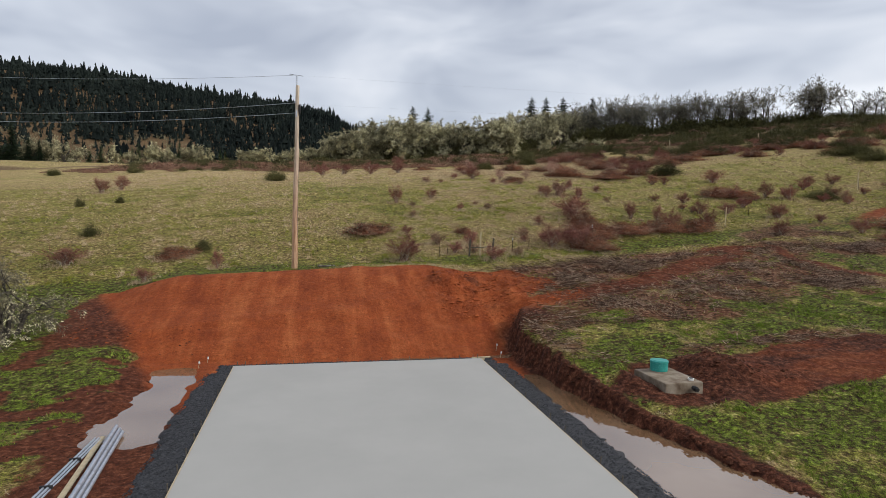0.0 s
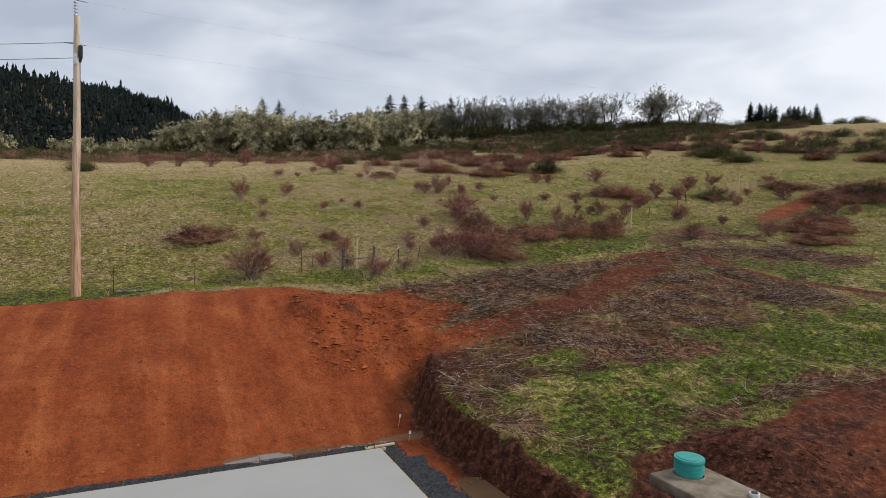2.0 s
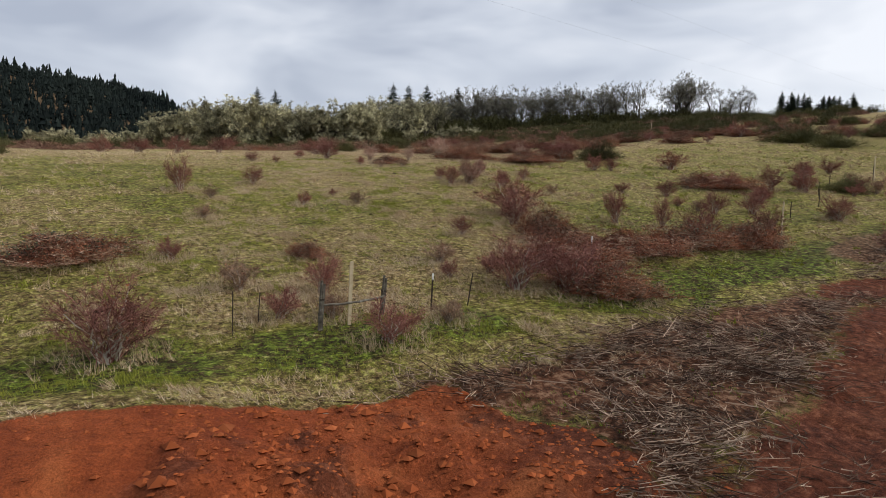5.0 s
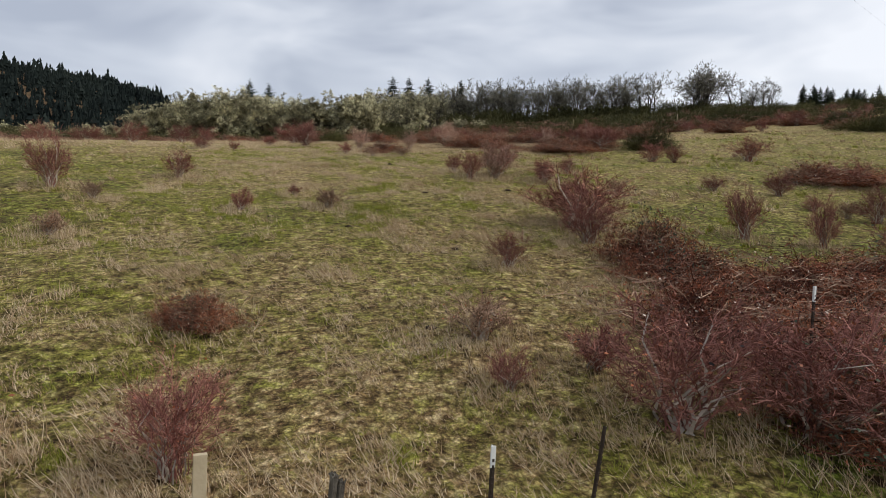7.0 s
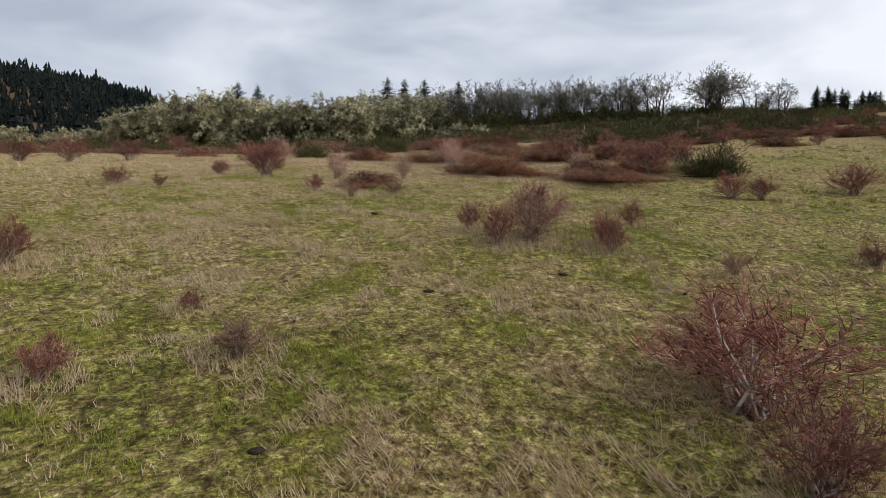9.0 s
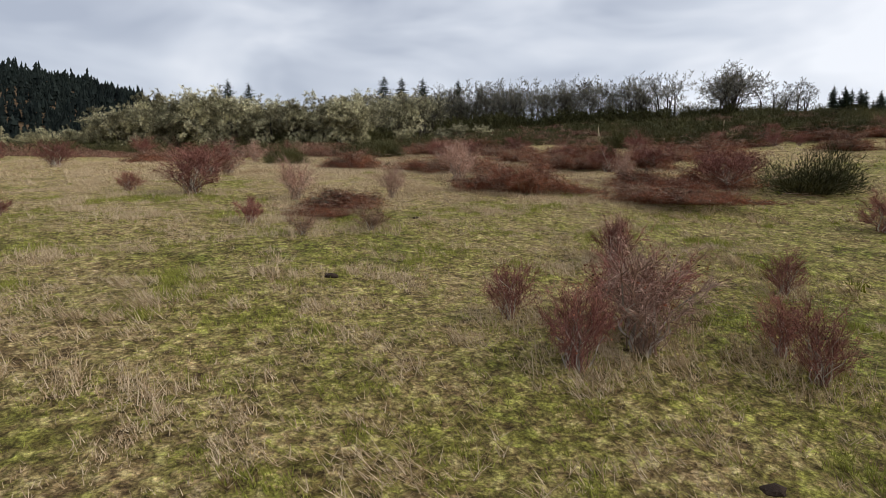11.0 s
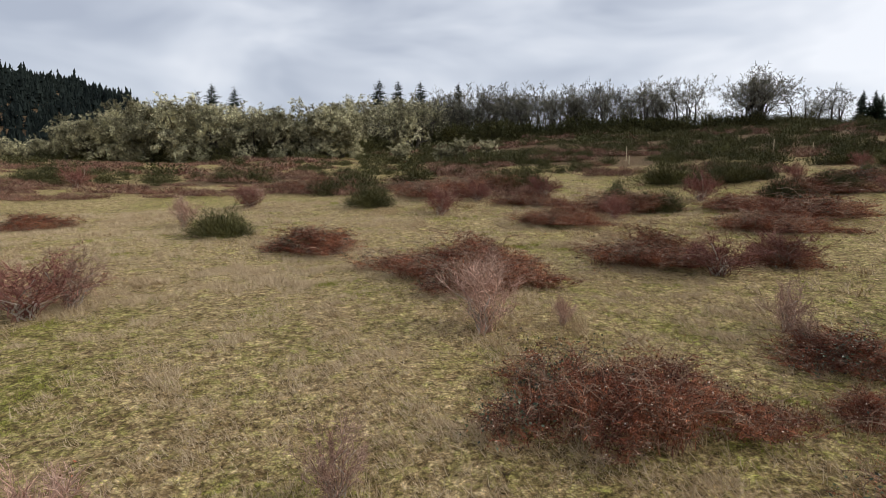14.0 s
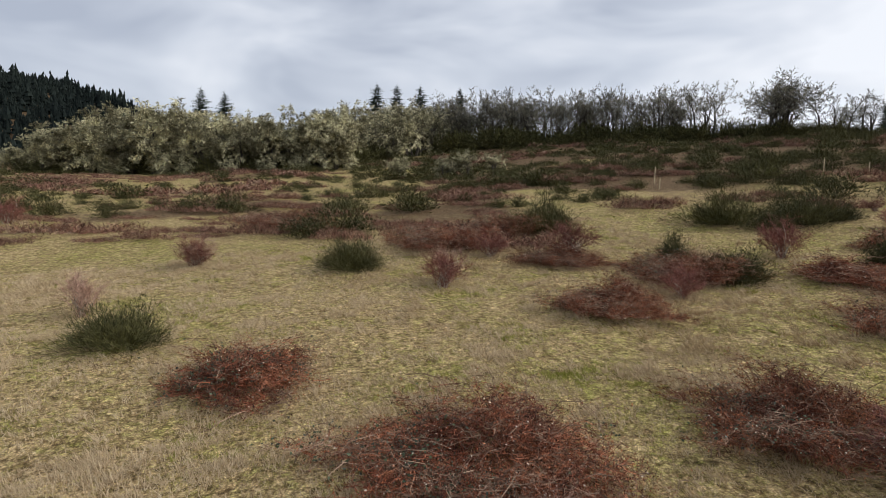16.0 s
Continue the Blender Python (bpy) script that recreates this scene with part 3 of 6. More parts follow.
def thing(name, label, category, group="", at=None, kind=""):
    ob = new(name)
    ob.empty_display_size = 0.1
    if at is not None:
        ob.matrix_basis = at
    return tagged(ob, label, category, group, kind)


def part(name, bm, mat, parent, label=""):
    """Links a bmesh, or a ready mesh, as one mesh object under a thing or a part."""
    if isinstance(bm, bpy.types.Mesh):
        me = bm
    else:
        me = bpy.data.meshes.new(name)
        bm.to_mesh(me)
        bm.free()
        me.materials.append(mat)
    ob = new(name, me)
    ob.parent = parent
    return tagged(ob, label)


def box(bm, lo, hi, bevel=0.0):
    """A box between two corners, its edges bevelled."""
    r = bmesh.ops.create_cube(bm, size=1.0)
    for v in r["verts"]:
        v.co = Vector([lo[i] + (v.co[i] + 0.5) * (hi[i] - lo[i]) for i in range(3)])
    if bevel:
        es = {e for v in r["verts"] for e in v.link_edges}
        bmesh.ops.bevel(bm, geom=list(es), offset=bevel, segments=2, affect="EDGES", profile=0.6)
    return bm


def tube(bm, a, b, ra, rb, n=10, caps=True):
    a, b = Vector(a), Vector(b)
    m = Matrix.Translation((a + b) / 2) @ (b - a).to_track_quat("Z", "Y").to_matrix().to_4x4()
    bmesh.ops.create_cone(bm, cap_ends=caps, segments=n, radius1=ra, radius2=rb, depth=(b - a).length, matrix=m)
    return bm


class Soup:
    """Collects blades, ribbons and thin tubes for one mesh."""

    def __init__(self, seed):
        self.v, self.f, self.r = [], [], random.Random(seed)

    def tube(self, a, b, ra, rb, n=3):
        d = (b - a)
        if d.length < 1e-6:
            return
        s = d.orthogonal().normalized()
        u = d.normalized().cross(s)
        k = len(self.v)
        for p, r in ((a, ra), (b, rb)):
            for i in range(n):
                w = 2 * math.pi * i / n
                self.v.append(p + r * (math.cos(w) * s + math.sin(w) * u))
        for i in range(n):
            j = (i + 1) % n
            self.f.append((k + i, k + j, k + n + j, k + n + i))

    def blade(self, p, q, w):
        d = q - p
        s = d.cross(Vector((self.r.uniform(-1, 1), self.r.uniform(-1, 1), self.r.uniform(-1, 1))))
        if s.length < 1e-9:
            return
        s = s.normalized() * w
        k = len(self.v)
        self.v += [p - s, p + s, q]
        self.f.append((k, k + 1, k + 2))

    def leaf(self, p, size):
        r = self.r
        a = Vector((r.gauss(0, 1), r.gauss(0, 1), r.gauss(0, 0.7))).normalized()
        b = a.orthogonal().normalized() * (0.6 * size)
        k = len(self.v)
        self.v += [p - a * size, p + b, p + a * size, p - b]
        self.f.append((k, k + 1, k + 2, k + 3))

    def jitter(self, d, amount):
        r = self.r
        return (d + Vector((r.gauss(0, amount), r.gauss(0, amount), r.gauss(0, amount)))).normalized()

    def mesh(self, name, mat):
        return mesh_from(name, self.v, self.f, mat)


# ---------------------------------------------------------------- ground
def spaced(*runs):
    """Coordinates from runs of (end, step); the first entry is the start."""
    out = [runs[0]]
    for end, step in runs[1:]:
        n = max(1, round((end - out[-1]) / step))
        a = out[-1]
        out += [a + (end - a) * (i + 1) / n for i in range(n)]
    return np.array(out)


gx = spaced(-4000, (-1500, 500), (-500, 60), (-100, 18), (-30, 5), (-14, 0.8), (60, 0.2), (75, 0.8), (160, 3), (300, 8), (700, 50), (4000, 550))
gy = spaced(-1500, (-100, 200), (-10, 10), (8, 1.5), (40, 0.2), (90, 0.22), (112, 0.3), (150, 1.5), (300, 5), (700, 14), (1500, 100), (4000, 500))
X, Y = np.meshgrid(gx, gy)
Z = height(X, Y)
nx, ny = len(gx), len(gy)
idx = np.arange(nx * ny).reshape(ny, nx)
quads = np.stack([idx[:-1, :-1], idx[:-1, 1:], idx[1:, 1:], idx[1:, :-1]], -1).reshape(-1, 4)
gme = bpy.data.meshes.new("ground")
gme.vertices.add(nx * ny)
gme.vertices.foreach_set("co", np.stack([X, Y, Z], -1).ravel())
gme.loops.add(quads.size)
gme.loops.foreach_set("vertex_index", quads.ravel())
gme.polygons.add(len(quads))
gme.polygons.foreach_set("loop_start", np.arange(0, quads.size, 4))
gme.update(calc_edges=True)
gme.polygons.foreach_set("use_smooth", [True] * len(quads))
bare, green, litter = cover(X, Y)
ca = gme.color_attributes.new("cover", "FLOAT_COLOR", "POINT")
ca.data.foreach_set("color", np.stack([bare, green, litter, np.ones_like(bare)], -1).ravel())
ta = gme.attributes.new("topsoil", "FLOAT", "POINT")
ta.data.foreach_set("value", topsoil(X, Y).ravel())
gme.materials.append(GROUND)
tagged(new("ground", gme), "sloping pasture of dry and green grass cut by red earth", "ground", kind="structure")


# ---------------------------------------------------------------- plants
def fir_mesh(seed, h, dense, mat=None):
    """Trunk and drooping, ragged branch sprays of one fir."""
    s, t = Soup(seed), Soup(seed + 1)
    r = s.r
    t.tube(Vector((0, 0, -0.5)), Vector((0, 0, h * 0.97)), h * 0.016, 0.02, 6)
    n = int(620 * dense)
    for i in range(n):
        k = (i + r.random()) / n
        z = h * (0.05 + 0.94 * k) + r.uniform(-0.02, 0.02) * h
        reach = h * 0.19 * (1 - k) ** 0.8 * (1 + 0.18 * math.sin(9 * k + seed)) + 0.12
        a = r.uniform(0, 6.283)
        L = reach * (r.uniform(0.6, 1.0) if r.random() < 0.8 else r.uniform(1.0, 1.3))
        o = Vector((math.cos(a), math.sin(a), 0))
        side = Vector((-o.y, o.x, 0))
        root = Vector((0, 0, z))
        tip = root + o * L + Vector((0, 0, -0.30 * L + 0.45 * k * L))
        for q in range(4):
            c = root.lerp(tip, 0.22 + 0.24 * q)
            w = L * (0.20 - 0.035 * q) * r.uniform(0.7, 1.2)
            kk = len(s.v)
            s.v += [c - o * w * 0.8, c + side * w - Vector((0, 0, w * 0.5)), c + o * w * 1.7 - Vector((0, 0, w * 0.35)), c - side * w - Vector((0, 0, w * 0.5))]
            s.f.append((kk, kk + 1, kk + 2, kk + 3))
            s.blade(c, c + o * w * 0.7 - Vector((0, 0, w * 1.3)), w * 0.5)
    return t.mesh("trunk", BARK), s.mesh("crown", mat or NEEDLE)


def branchy(seed, h, spread, levels, splits, thick, leafy=0.0, leaf_size=0.2, stems=1, twig_w=0.03, droop=0.0, bole=0.42, fur=3):
    """A bare broadleaf: limbs that fork again and again, fine twigs, and lichen along them."""
    wood, fine, moss = Soup(seed), Soup(seed + 1), Soup(seed + 2)
    r = wood.r

    def grow(p, d, L, rad, lev):
        segs = 3 if lev < 2 else 2
        for i in range(segs):
            d = wood.jitter(d, (0.06 if lev == 0 else 0.14) + 0.05 * lev)
            d = (d + Vector((0, 0, 0.10 - droop * lev * 0.12))).normalized()
            q = p + d * (L / segs)
            ra, rb = rad * (1 - 0.3 * i / segs), rad * (1 - 0.3 * (i + 1) / segs)
            if lev < levels - 1:
                wood.tube(p, q, ra, rb, 5 if lev == 0 else 3)
            else:
                fine.blade(p, q + d * L * 0.2, twig_w)
            if leafy and lev >= levels - 2 and r.random() < leafy:
                for _ in range(fur):
                    c = p.lerp(q, r.random()) + Vector((r.gauss(0, 1), r.gauss(0, 1), r.gauss(0, 0.6))) * leaf_size * 0.5
                    e = moss.jitter(d - Vector((0, 0, 0.25)), 0.55) * leaf_size * r.uniform(0.8, 2.2)
                    moss.blade(c, c + e, leaf_size * r.uniform(0.22, 0.42))
            p = q
            if lev < levels:
                for _ in range(splits if lev else max(1, splits - 1)):
                    if r.random() < (0.95 if i == segs - 1 else 0.6):
                        grow(p, wood.jitter(d, spread), L * r.uniform(0.5, 0.78), rb * 0.62, lev + 1)

    for k in range(stems):
        a = r.uniform(0, 6.283)
        d = Vector((math.cos(a) * 0.25 * (stems > 1), math.sin(a) * 0.25 * (stems > 1), 1)).normalized()
        grow(Vector((math.cos(a), math.sin(a), 0)) * 0.02 * h * (stems > 1) - Vector((0, 0, 0.3)), d, h * bole, thick, 0)
    return wood, fine, moss


def tree_kind(seed, name, **kw):
    wood, fine, moss = branchy(seed, **kw)
    k = max(v.z for v in wood.v + fine.v) / kw["h"]
    for s in (wood, fine, moss):
        s.v = [v / k for v in s.v]
    meshes = [("trunk", wood.mesh(name + "_trunk", BARK), ""), ("crown", fine.mesh(name + "_crown", BARE_TWIG if name in ("bare", "grey_oak") else TWIG), "")]
    if moss.f:
        meshes.append(("lichen", moss.mesh(name + "_lichen", LICHEN), "pale grey-green lichen on the twigs"))
    return meshes


def plant(name, label, category, group, meshes, x, y, scale=1.0, turn=0.0, sink=0.0, wide=1.0):
    m = Matrix.Translation((x, y, height1(x, y) - sink)) @ Matrix.Rotation(turn, 4, "Z") @ Matrix.Diagonal((scale * wide, scale * wide, scale, 1))
    ob = thing(name, label, category, group, m)
    for pname, me, plabel in meshes:
        part(pname, me, None, ob, plabel)
    return ob


def cane_shrub(seed, h, w, canes, mat, leafy=0.0, arch=0.3, name="cane_shrub", fine=1.0, low=0.3):
    """A twiggy shrub: stems that rise from one base and spread into a rounded haze of fine twigs, with a few clinging leaves."""
    s, st, lf = Soup(seed), Soup(seed + 3), Soup(seed + 5)
    r = s.r
    ph = r.uniform(0, 6.28)
    for i in range(canes):
        a = r.uniform(0, 6.283)
        el = math.asin(min(0.999, low + (1 - low) * r.random() ** 0.8))
        k = (0.58 + 0.42 * r.random() ** 0.5) * (1 + 0.16 * math.sin(3 * a + ph) + 0.10 * math.sin(5 * a + 2 * ph))
        end = Vector((0.62 * w * k * math.cos(el) * math.cos(a), 0.62 * w * k * math.cos(el) * math.sin(a), 0.92 * h * k * (0.25 + 0.75 * math.sin(el))))
        base = Vector((r.gauss(0, 0.05 * w), r.gauss(0, 0.05 * w), -0.05))
        p = base
        L = (end - base).length
        for q_ in range(5):
            t = (q_ + 1) / 5
            q = base + Vector(((end.x - base.x) * t ** 1.4, (end.y - base.y) * t ** 1.4, (end.z - base.z) * t ** 0.9)) + Vector((r.gauss(0, 1), r.gauss(0, 1), r.gauss(0, 0.5))) * 0.05 * L * (q_ < 4)
            thick = 0.019 if i % 4 == 0 else 0.008
            (st if i % 4 == 0 and q_ < 4 else s).tube(p, q, thick * (1 - 0.15 * q_), thick * (1 - 0.15 * (q_ + 1)), 3)
            d = (q - p).normalized()
            for _ in range(int((0, 0, 3, 8, 13)[q_] * fine)):
                dd = s.jitter(d + Vector((0, 0, 0.15)), 0.65)
                ll = L * r.uniform(0.09, 0.30)
                o = p.lerp(q, r.random())
                e1 = o + dd * ll
                s.blade(o, e1, 0.0062)
                for _ in range(3):
                    m_ = o.lerp(e1, r.uniform(0.15, 0.95))
                    s.blade(m_, m_ + s.jitter(dd, 0.8) * ll * r.uniform(0.3, 0.7), 0.0042)
                if r.random() < leafy:
                    lf.leaf(e1, r.uniform(0.012, 0.03))
            p = q
    out = [("crown", s.mesh(name + "_crown", mat), ""), ("woody_base", st.mesh(name + "_stems", WHITE_STEM), "pale grey lichened stems")]
    if lf.f:
        out.append(("foliage", lf.mesh(name + "_foliage", DARK_CANE), "shrivelled dark red leaves"))
    return out


def bramble(seed, w, d, h, canes, name="bramble"):
    """A low ragged thicket: arching canes that root again, hung with old leaves, in many uneven humps with gaps between them."""
    s, lf, dry, pale, grn = Soup(seed), Soup(seed + 5), Soup(seed + 9), Soup(seed + 11), Soup(seed + 13)
    r = s.r
    ph = [r.uniform(0, 6.28) for _ in range(5)]
    humps = [(r.uniform(-0.42, 0.42) * w, r.uniform(-0.38, 0.38) * d, r.uniform(0.35, 1.0) if q else 1.0, r.random() < 0.3) for q in range(12)]
    for i in range(canes):
        a, rad = r.uniform(0, 6.283), math.sqrt(r.random())
        rim = 0.74 + 0.18 * math.sin(2 * a + ph[0]) + 0.16 * math.sin(3 * a + ph[1]) + 0.13 * math.sin(5 * a + ph[2]) + 0.10 * math.sin(9 * a + ph[3]) + 0.08 * math.sin(14 * a + ph[4])
        base = Vector((w * 0.5 * rad * rim * math.cos(a), d * 0.5 * rad * rim * math.sin(a), -0.05))
        lump, green = max((k * math.exp(-((base.x - x) / (0.15 * w)) ** 2 - ((base.y - y) / (0.18 * d)) ** 2), gg) for x, y, k, gg in humps)
        stray = r.random() < 0.05
        top = h * (0.16 + 0.85 * lump) * (1 - 0.5 * rad ** 3) * r.uniform(0.45, 1.15) + (0.25 * h if stray else 0)
        b = r.uniform(0, 6.283)
        run = Vector((math.cos(b), math.sin(b), 0)) * (r.uniform(0.9, 1.7) if stray else r.uniform(0.25, 0.8))
        out = dry if stray or r.random() < 0.16 + 0.3 * rad ** 4 else s
        p = base
        for k in range(5):
            t = (k + 1) / 5
            q = base + run * t + Vector((r.gauss(0, 0.05), r.gauss(0, 0.05), top * 4 * t * (1 - 0.62 * t) / 1.62))
            if stray or i % 3 == 0:
                out.tube(p, q, 0.0075, 0.006, 3)
            else:
                out.blade(p, q, 0.0075)
            for _ in range(4):
                e = q + Vector((r.gauss(0, 0.13), r.gauss(0, 0.13), abs(r.gauss(0, 0.09)) - 0.02))
                out.blade(q, e, 0.0055)
                if r.random() < 0.62:
                    u = r.random()
                    if u < 0.055:
                        pale.leaf(e, r.uniform(0.012, 0.028))
                    elif green and u < 0.45 and k > 1:
                        grn.leaf(e, r.uniform(0.02, 0.045))
                    else:
                        lf.blade(e, e + Vector((r.gauss(0, 0.02), r.gauss(0, 0.02), -r.uniform(0.02, 0.055))), r.uniform(0.007, 0.014))
            p = q
    res = [("cane_tangle", s.mesh(name + "_canes", BRAMBLE_CANE), ""), ("foliage", lf.mesh(name + "_foliage", DARK_CANE), "dull rusty red and brown leaves")]
    res.append(("dry_tangle", dry.mesh(name + "_dry", TAN_CANE), "dry tan canes"))
    res.append(("dead_leaves", pale.mesh(name + "_dead", PALE_LEAF), "bleached dead leaves and seed heads"))
    if grn.f:
        res.append(("green_foliage", grn.mesh(name + "_green", GREEN_LEAF), "dark green leaves deep in the tangle"))
    return res


def scrub_haze(seed, w, d, h, n, blade, name="scrub"):
    """Low red-brown scrub seen from afar: a ragged drift of fine upright twigs and small leaves."""
    s, lf = Soup(seed), Soup(seed + 5)
    r = s.r
    ph = [r.uniform(0, 6.28) for _ in range(4)]
    humps = [(r.uniform(-0.45, 0.45) * w, r.uniform(-0.4, 0.4) * d, r.uniform(0.3, 1.0)) for _ in range(9)]
    for i in range(n):
        a, rad = r.uniform(0, 6.283), math.sqrt(r.random())
        rim = 0.72 + 0.2 * math.sin(2 * a + ph[0]) + 0.18 * math.sin(3 * a + ph[1]) + 0.14 * math.sin(5 * a + ph[2]) + 0.1 * math.sin(9 * a + ph[3])
        x, y = w * 0.5 * rad * rim * math.cos(a), d * 0.5 * rad * rim * math.sin(a)
        lump = max(k * math.exp(-((x - hx) / (0.17 * w)) ** 2 - ((y - hy) / (0.2 * d)) ** 2) for hx, hy, k in humps)
        z = h * (0.15 + 0.8 * lump) * (1 - 0.5 * rad ** 3) * r.random() ** 0.6
        p = Vector((x, y, max(0.0, z - 0.1)))
        (lf if i % 3 == 0 else s).blade(p, p + Vector((r.gauss(0, 0.13), r.gauss(0, 0.13), r.uniform(0.08, 0.32))), blade)
    return [("cane_tangle", s.mesh(name + "_canes", SCRUB), ""), ("foliage", lf.mesh(name + "_foliage", TAN_CANE), "dull tan twigs")]


def broom(seed, h, w, n, blade=0.012, name="broom", mat=None, sprigs=9):
    """An evergreen bush of crowded switches in several uneven lobes, feathery and ragged at the outline."""
    s = Soup(seed)
    r = s.r
    lobes = [(r.uniform(0, 6.283), r.uniform(0.02, 0.44) * w, r.uniform(0.4, 1.05), r.uniform(0.14, 0.34) * w, r.uniform(-0.5, 0.5)) for _ in range(9)]
    for i in range(n):
        la, lr, lh, lw, lean = lobes[i % 9]
        c = Vector((lr * math.cos(la), 0.8 * lr * math.sin(la), 0))
        a, el = r.uniform(0, 6.283), math.asin(r.random())
        k = 0.45 + 0.6 * r.random() ** 0.6
        end = c + Vector((lw * k * (math.cos(el) * math.cos(a) + lean * math.sin(el)), lw * k * math.cos(el) * math.sin(a), h * lh * k * (0.12 + 0.78 * math.sin(el))))
        base = c * 0.6 + Vector((r.gauss(0, 0.05 * w), r.gauss(0, 0.05 * w), -0.05))
        if i % 4 == 0:
            s.tube(base, end, 0.012, 0.004, 3)
        d = (end - base).normalized()
        for _ in range(sprigs):
            o = end + Vector((r.gauss(0, 0.09), r.gauss(0, 0.09), r.gauss(-0.05, 0.08))) * h
            s.blade(o, o + s.jitter(d + Vector((0, 0, 0.3)), 0.5) * h * r.uniform(0.06, 0.17), blade)
    return [("crown", s.mesh(name + "_crown", mat or BROOM), "")]


FIRS, YOUNG_FIRS = [], []
for i, (hh, dn) in enumerate(((20, 1.0), (18, 0.9), (16, 0.8))):
    tr, cr = fir_mesh(100 + 7 * i, hh, dn)
    FIRS.append([("trunk", tr, ""), ("crown", cr, "")])
    tr, cr = fir_mesh(150 + 7 * i, hh, 0.5 * dn, YOUNG_NEEDLE)
    YOUNG_FIRS.append([("trunk", tr, ""), ("crown", cr, "")])
OAKS = [tree_kind(200 + i, "oak", h=12.0, spread=0.60, levels=5, splits=2, thick=0.24, leafy=1.0, leaf_size=0.25, stems=4, twig_w=0.03, droop=0.25, bole=0.34, fur=3) for i in range(4)]
GREY_OAKS = [tree_kind(240 + i, "grey_oak", h=12.0, spread=0.58, levels=5, splits=2, thick=0.26, leafy=0.45, leaf_size=0.22, stems=3, twig_w=0.034, droop=0.1, bole=0.36, fur=2) for i in range(3)]
BARES = [tree_kind(300 + i, "bare", h=15.0, spread=0.48, levels=6, splits=2, thick=0.34, leafy=0.0, stems=1 + i % 3, twig_w=0.065, bole=0.50) for i in range(5)]


def along(k, *knots):
    """Straight runs between the knots, k from 0 to 1."""
    q = k * (len(knots) - 1)
    n = min(int(q), len(knots) - 2)
    return [a + (b - a) * (q - n) for a, b in zip(knots[n], knots[n + 1])]


# ---------------------------------------------------------------- woods
rng = random.Random(5)
OAK_LABEL = "leafless oak furred with pale grey-green lichen at the field edge"
OAK_GROUP = "lichened oaks along the field"
for i in range(40):
    x, y, h = along((i + 0.3) / 40, (6, 252, 11.0), (20, 241, 16.0), (32, 230, 16.5), (44, 220, 14.2), (58, 209, 12.2), (67, 204, 11.8))
    plant("oak_tree", OAK_LABEL, "tree", OAK_GROUP, OAKS[i % 4], x + rng.uniform(-1.2, 1.2), y + rng.uniform(-2, 2) + 6 * (i % 2), h / 12 * rng.uniform(0.9, 1.08) * (1.04 if i % 2 else 0.95), rng.uniform(0, 6.28))
for i in range(16):
    x, y, h = along(i / 15, (68, 222, 13.6), (84, 229, 15.0), (104, 243, 16.0))
    plant("oak_tree", "large bare grey oak with patches of pale lichen", "tree", OAK_GROUP, (OAKS if i % 4 == 1 else GREY_OAKS)[i % 3], x + rng.uniform(-1.5, 1.5), y + rng.uniform(-3, 3), h / 12 * rng.uniform(0.9, 1.08), rng.uniform(0, 6.28))
for i in range(11):
    x, y = -28 + 3.3 * i + rng.uniform(-1.2, 1.2), 266 + rng.uniform(-3, 3)
    plant("oak_tree", "small pale lichen-covered oak beyond the field", "tree", OAK_GROUP, OAKS[i % 4], x, y, rng.uniform(0.55, 0.72), rng.uniform(0, 6.28))
for i in range(20):
    x, y = -118 + 4.1 * i + rng.uniform(-1.8, 1.8), 250 + rng.uniform(-3, 5)
    if i in (0, 1, 2, 9, 10, 13):
        continue
    plant("oak_tree", "small pale lichen-covered oak beyond the field", "tree", OAK_GROUP, OAKS[i % 4], x, y, rng.uniform(0.5, 0.85), rng.uniform(0, 6.28))
for x, y, k in ((73, 161, 0.36), (77, 160, 0.30), (70, 163, 0.30), (66, 170, 0.30)):
    plant("oak_tree", "small pale lichen-covered oak standing in the scrub", "tree", OAK_GROUP, OAKS[int(x) % 4], x, y, k, x, wide=1.2)
for i in range(66):
    x, y, h = along(i / 65, (108, 252, 19.0), (118, 236, 18.5), (127, 218, 16.5), (137, 197, 15.0), (147, 177, 13.6))
    plant("bare_tree", "bare grey broadleaf tree on the hilltop", "tree", "bare trees on the hill", BARES[i % 5], x + rng.uniform(-1.5, 1.5), y + rng.uniform(-2, 2) + (0, 5, 11)[i % 3], h / 15 * rng.uniform(0.78, 1.06), rng.uniform(0, 6.28), wide=rng.uniform(0.75, 1.05))
for x, y, s in ((152.2, 166.0, 1.10), (150.6, 167.6, 0.98), (153.8, 167.2, 1.0)):
    plant("bare_tree", "tall spreading bare tree standing out on the hilltop", "tree", "bare trees on the hill", BARES[2], x, y, s, 2 * x, wide=1.15)
for x, y, s in ((157.5, 161.5, 0.66), (160.0, 160.0, 0.64), (162.6, 158.6, 0.60), (165.2, 157.4, 0.66), (167.2, 156.8, 0.62), (163.8, 161.2, 0.58)):
    plant("bare_tree", "small bare grey tree at the end of the hilltop row", "tree", "bare trees on the hill", BARES[int(2 * x) % 5], x, y, s, 3 * x, wide=1.2)
FIR_GROUP = "firs in the tree line"
for x, y, top in ((93, 260, 57.9), (99.8, 260.5, 58.3), (107.6, 260, 58.8), (119.5, 255.4, 58.6), (44, 284, 55.4), (50.7, 282, 54.6)):
    k = (top - height1(x, y)) / (20, 18)[int(x) % 2]
    plant("fir_tree", "dark green fir standing above the broadleaf trees", "tree", FIR_GROUP, FIRS[int(x) % 2], x, y, k, x, wide=1.5)
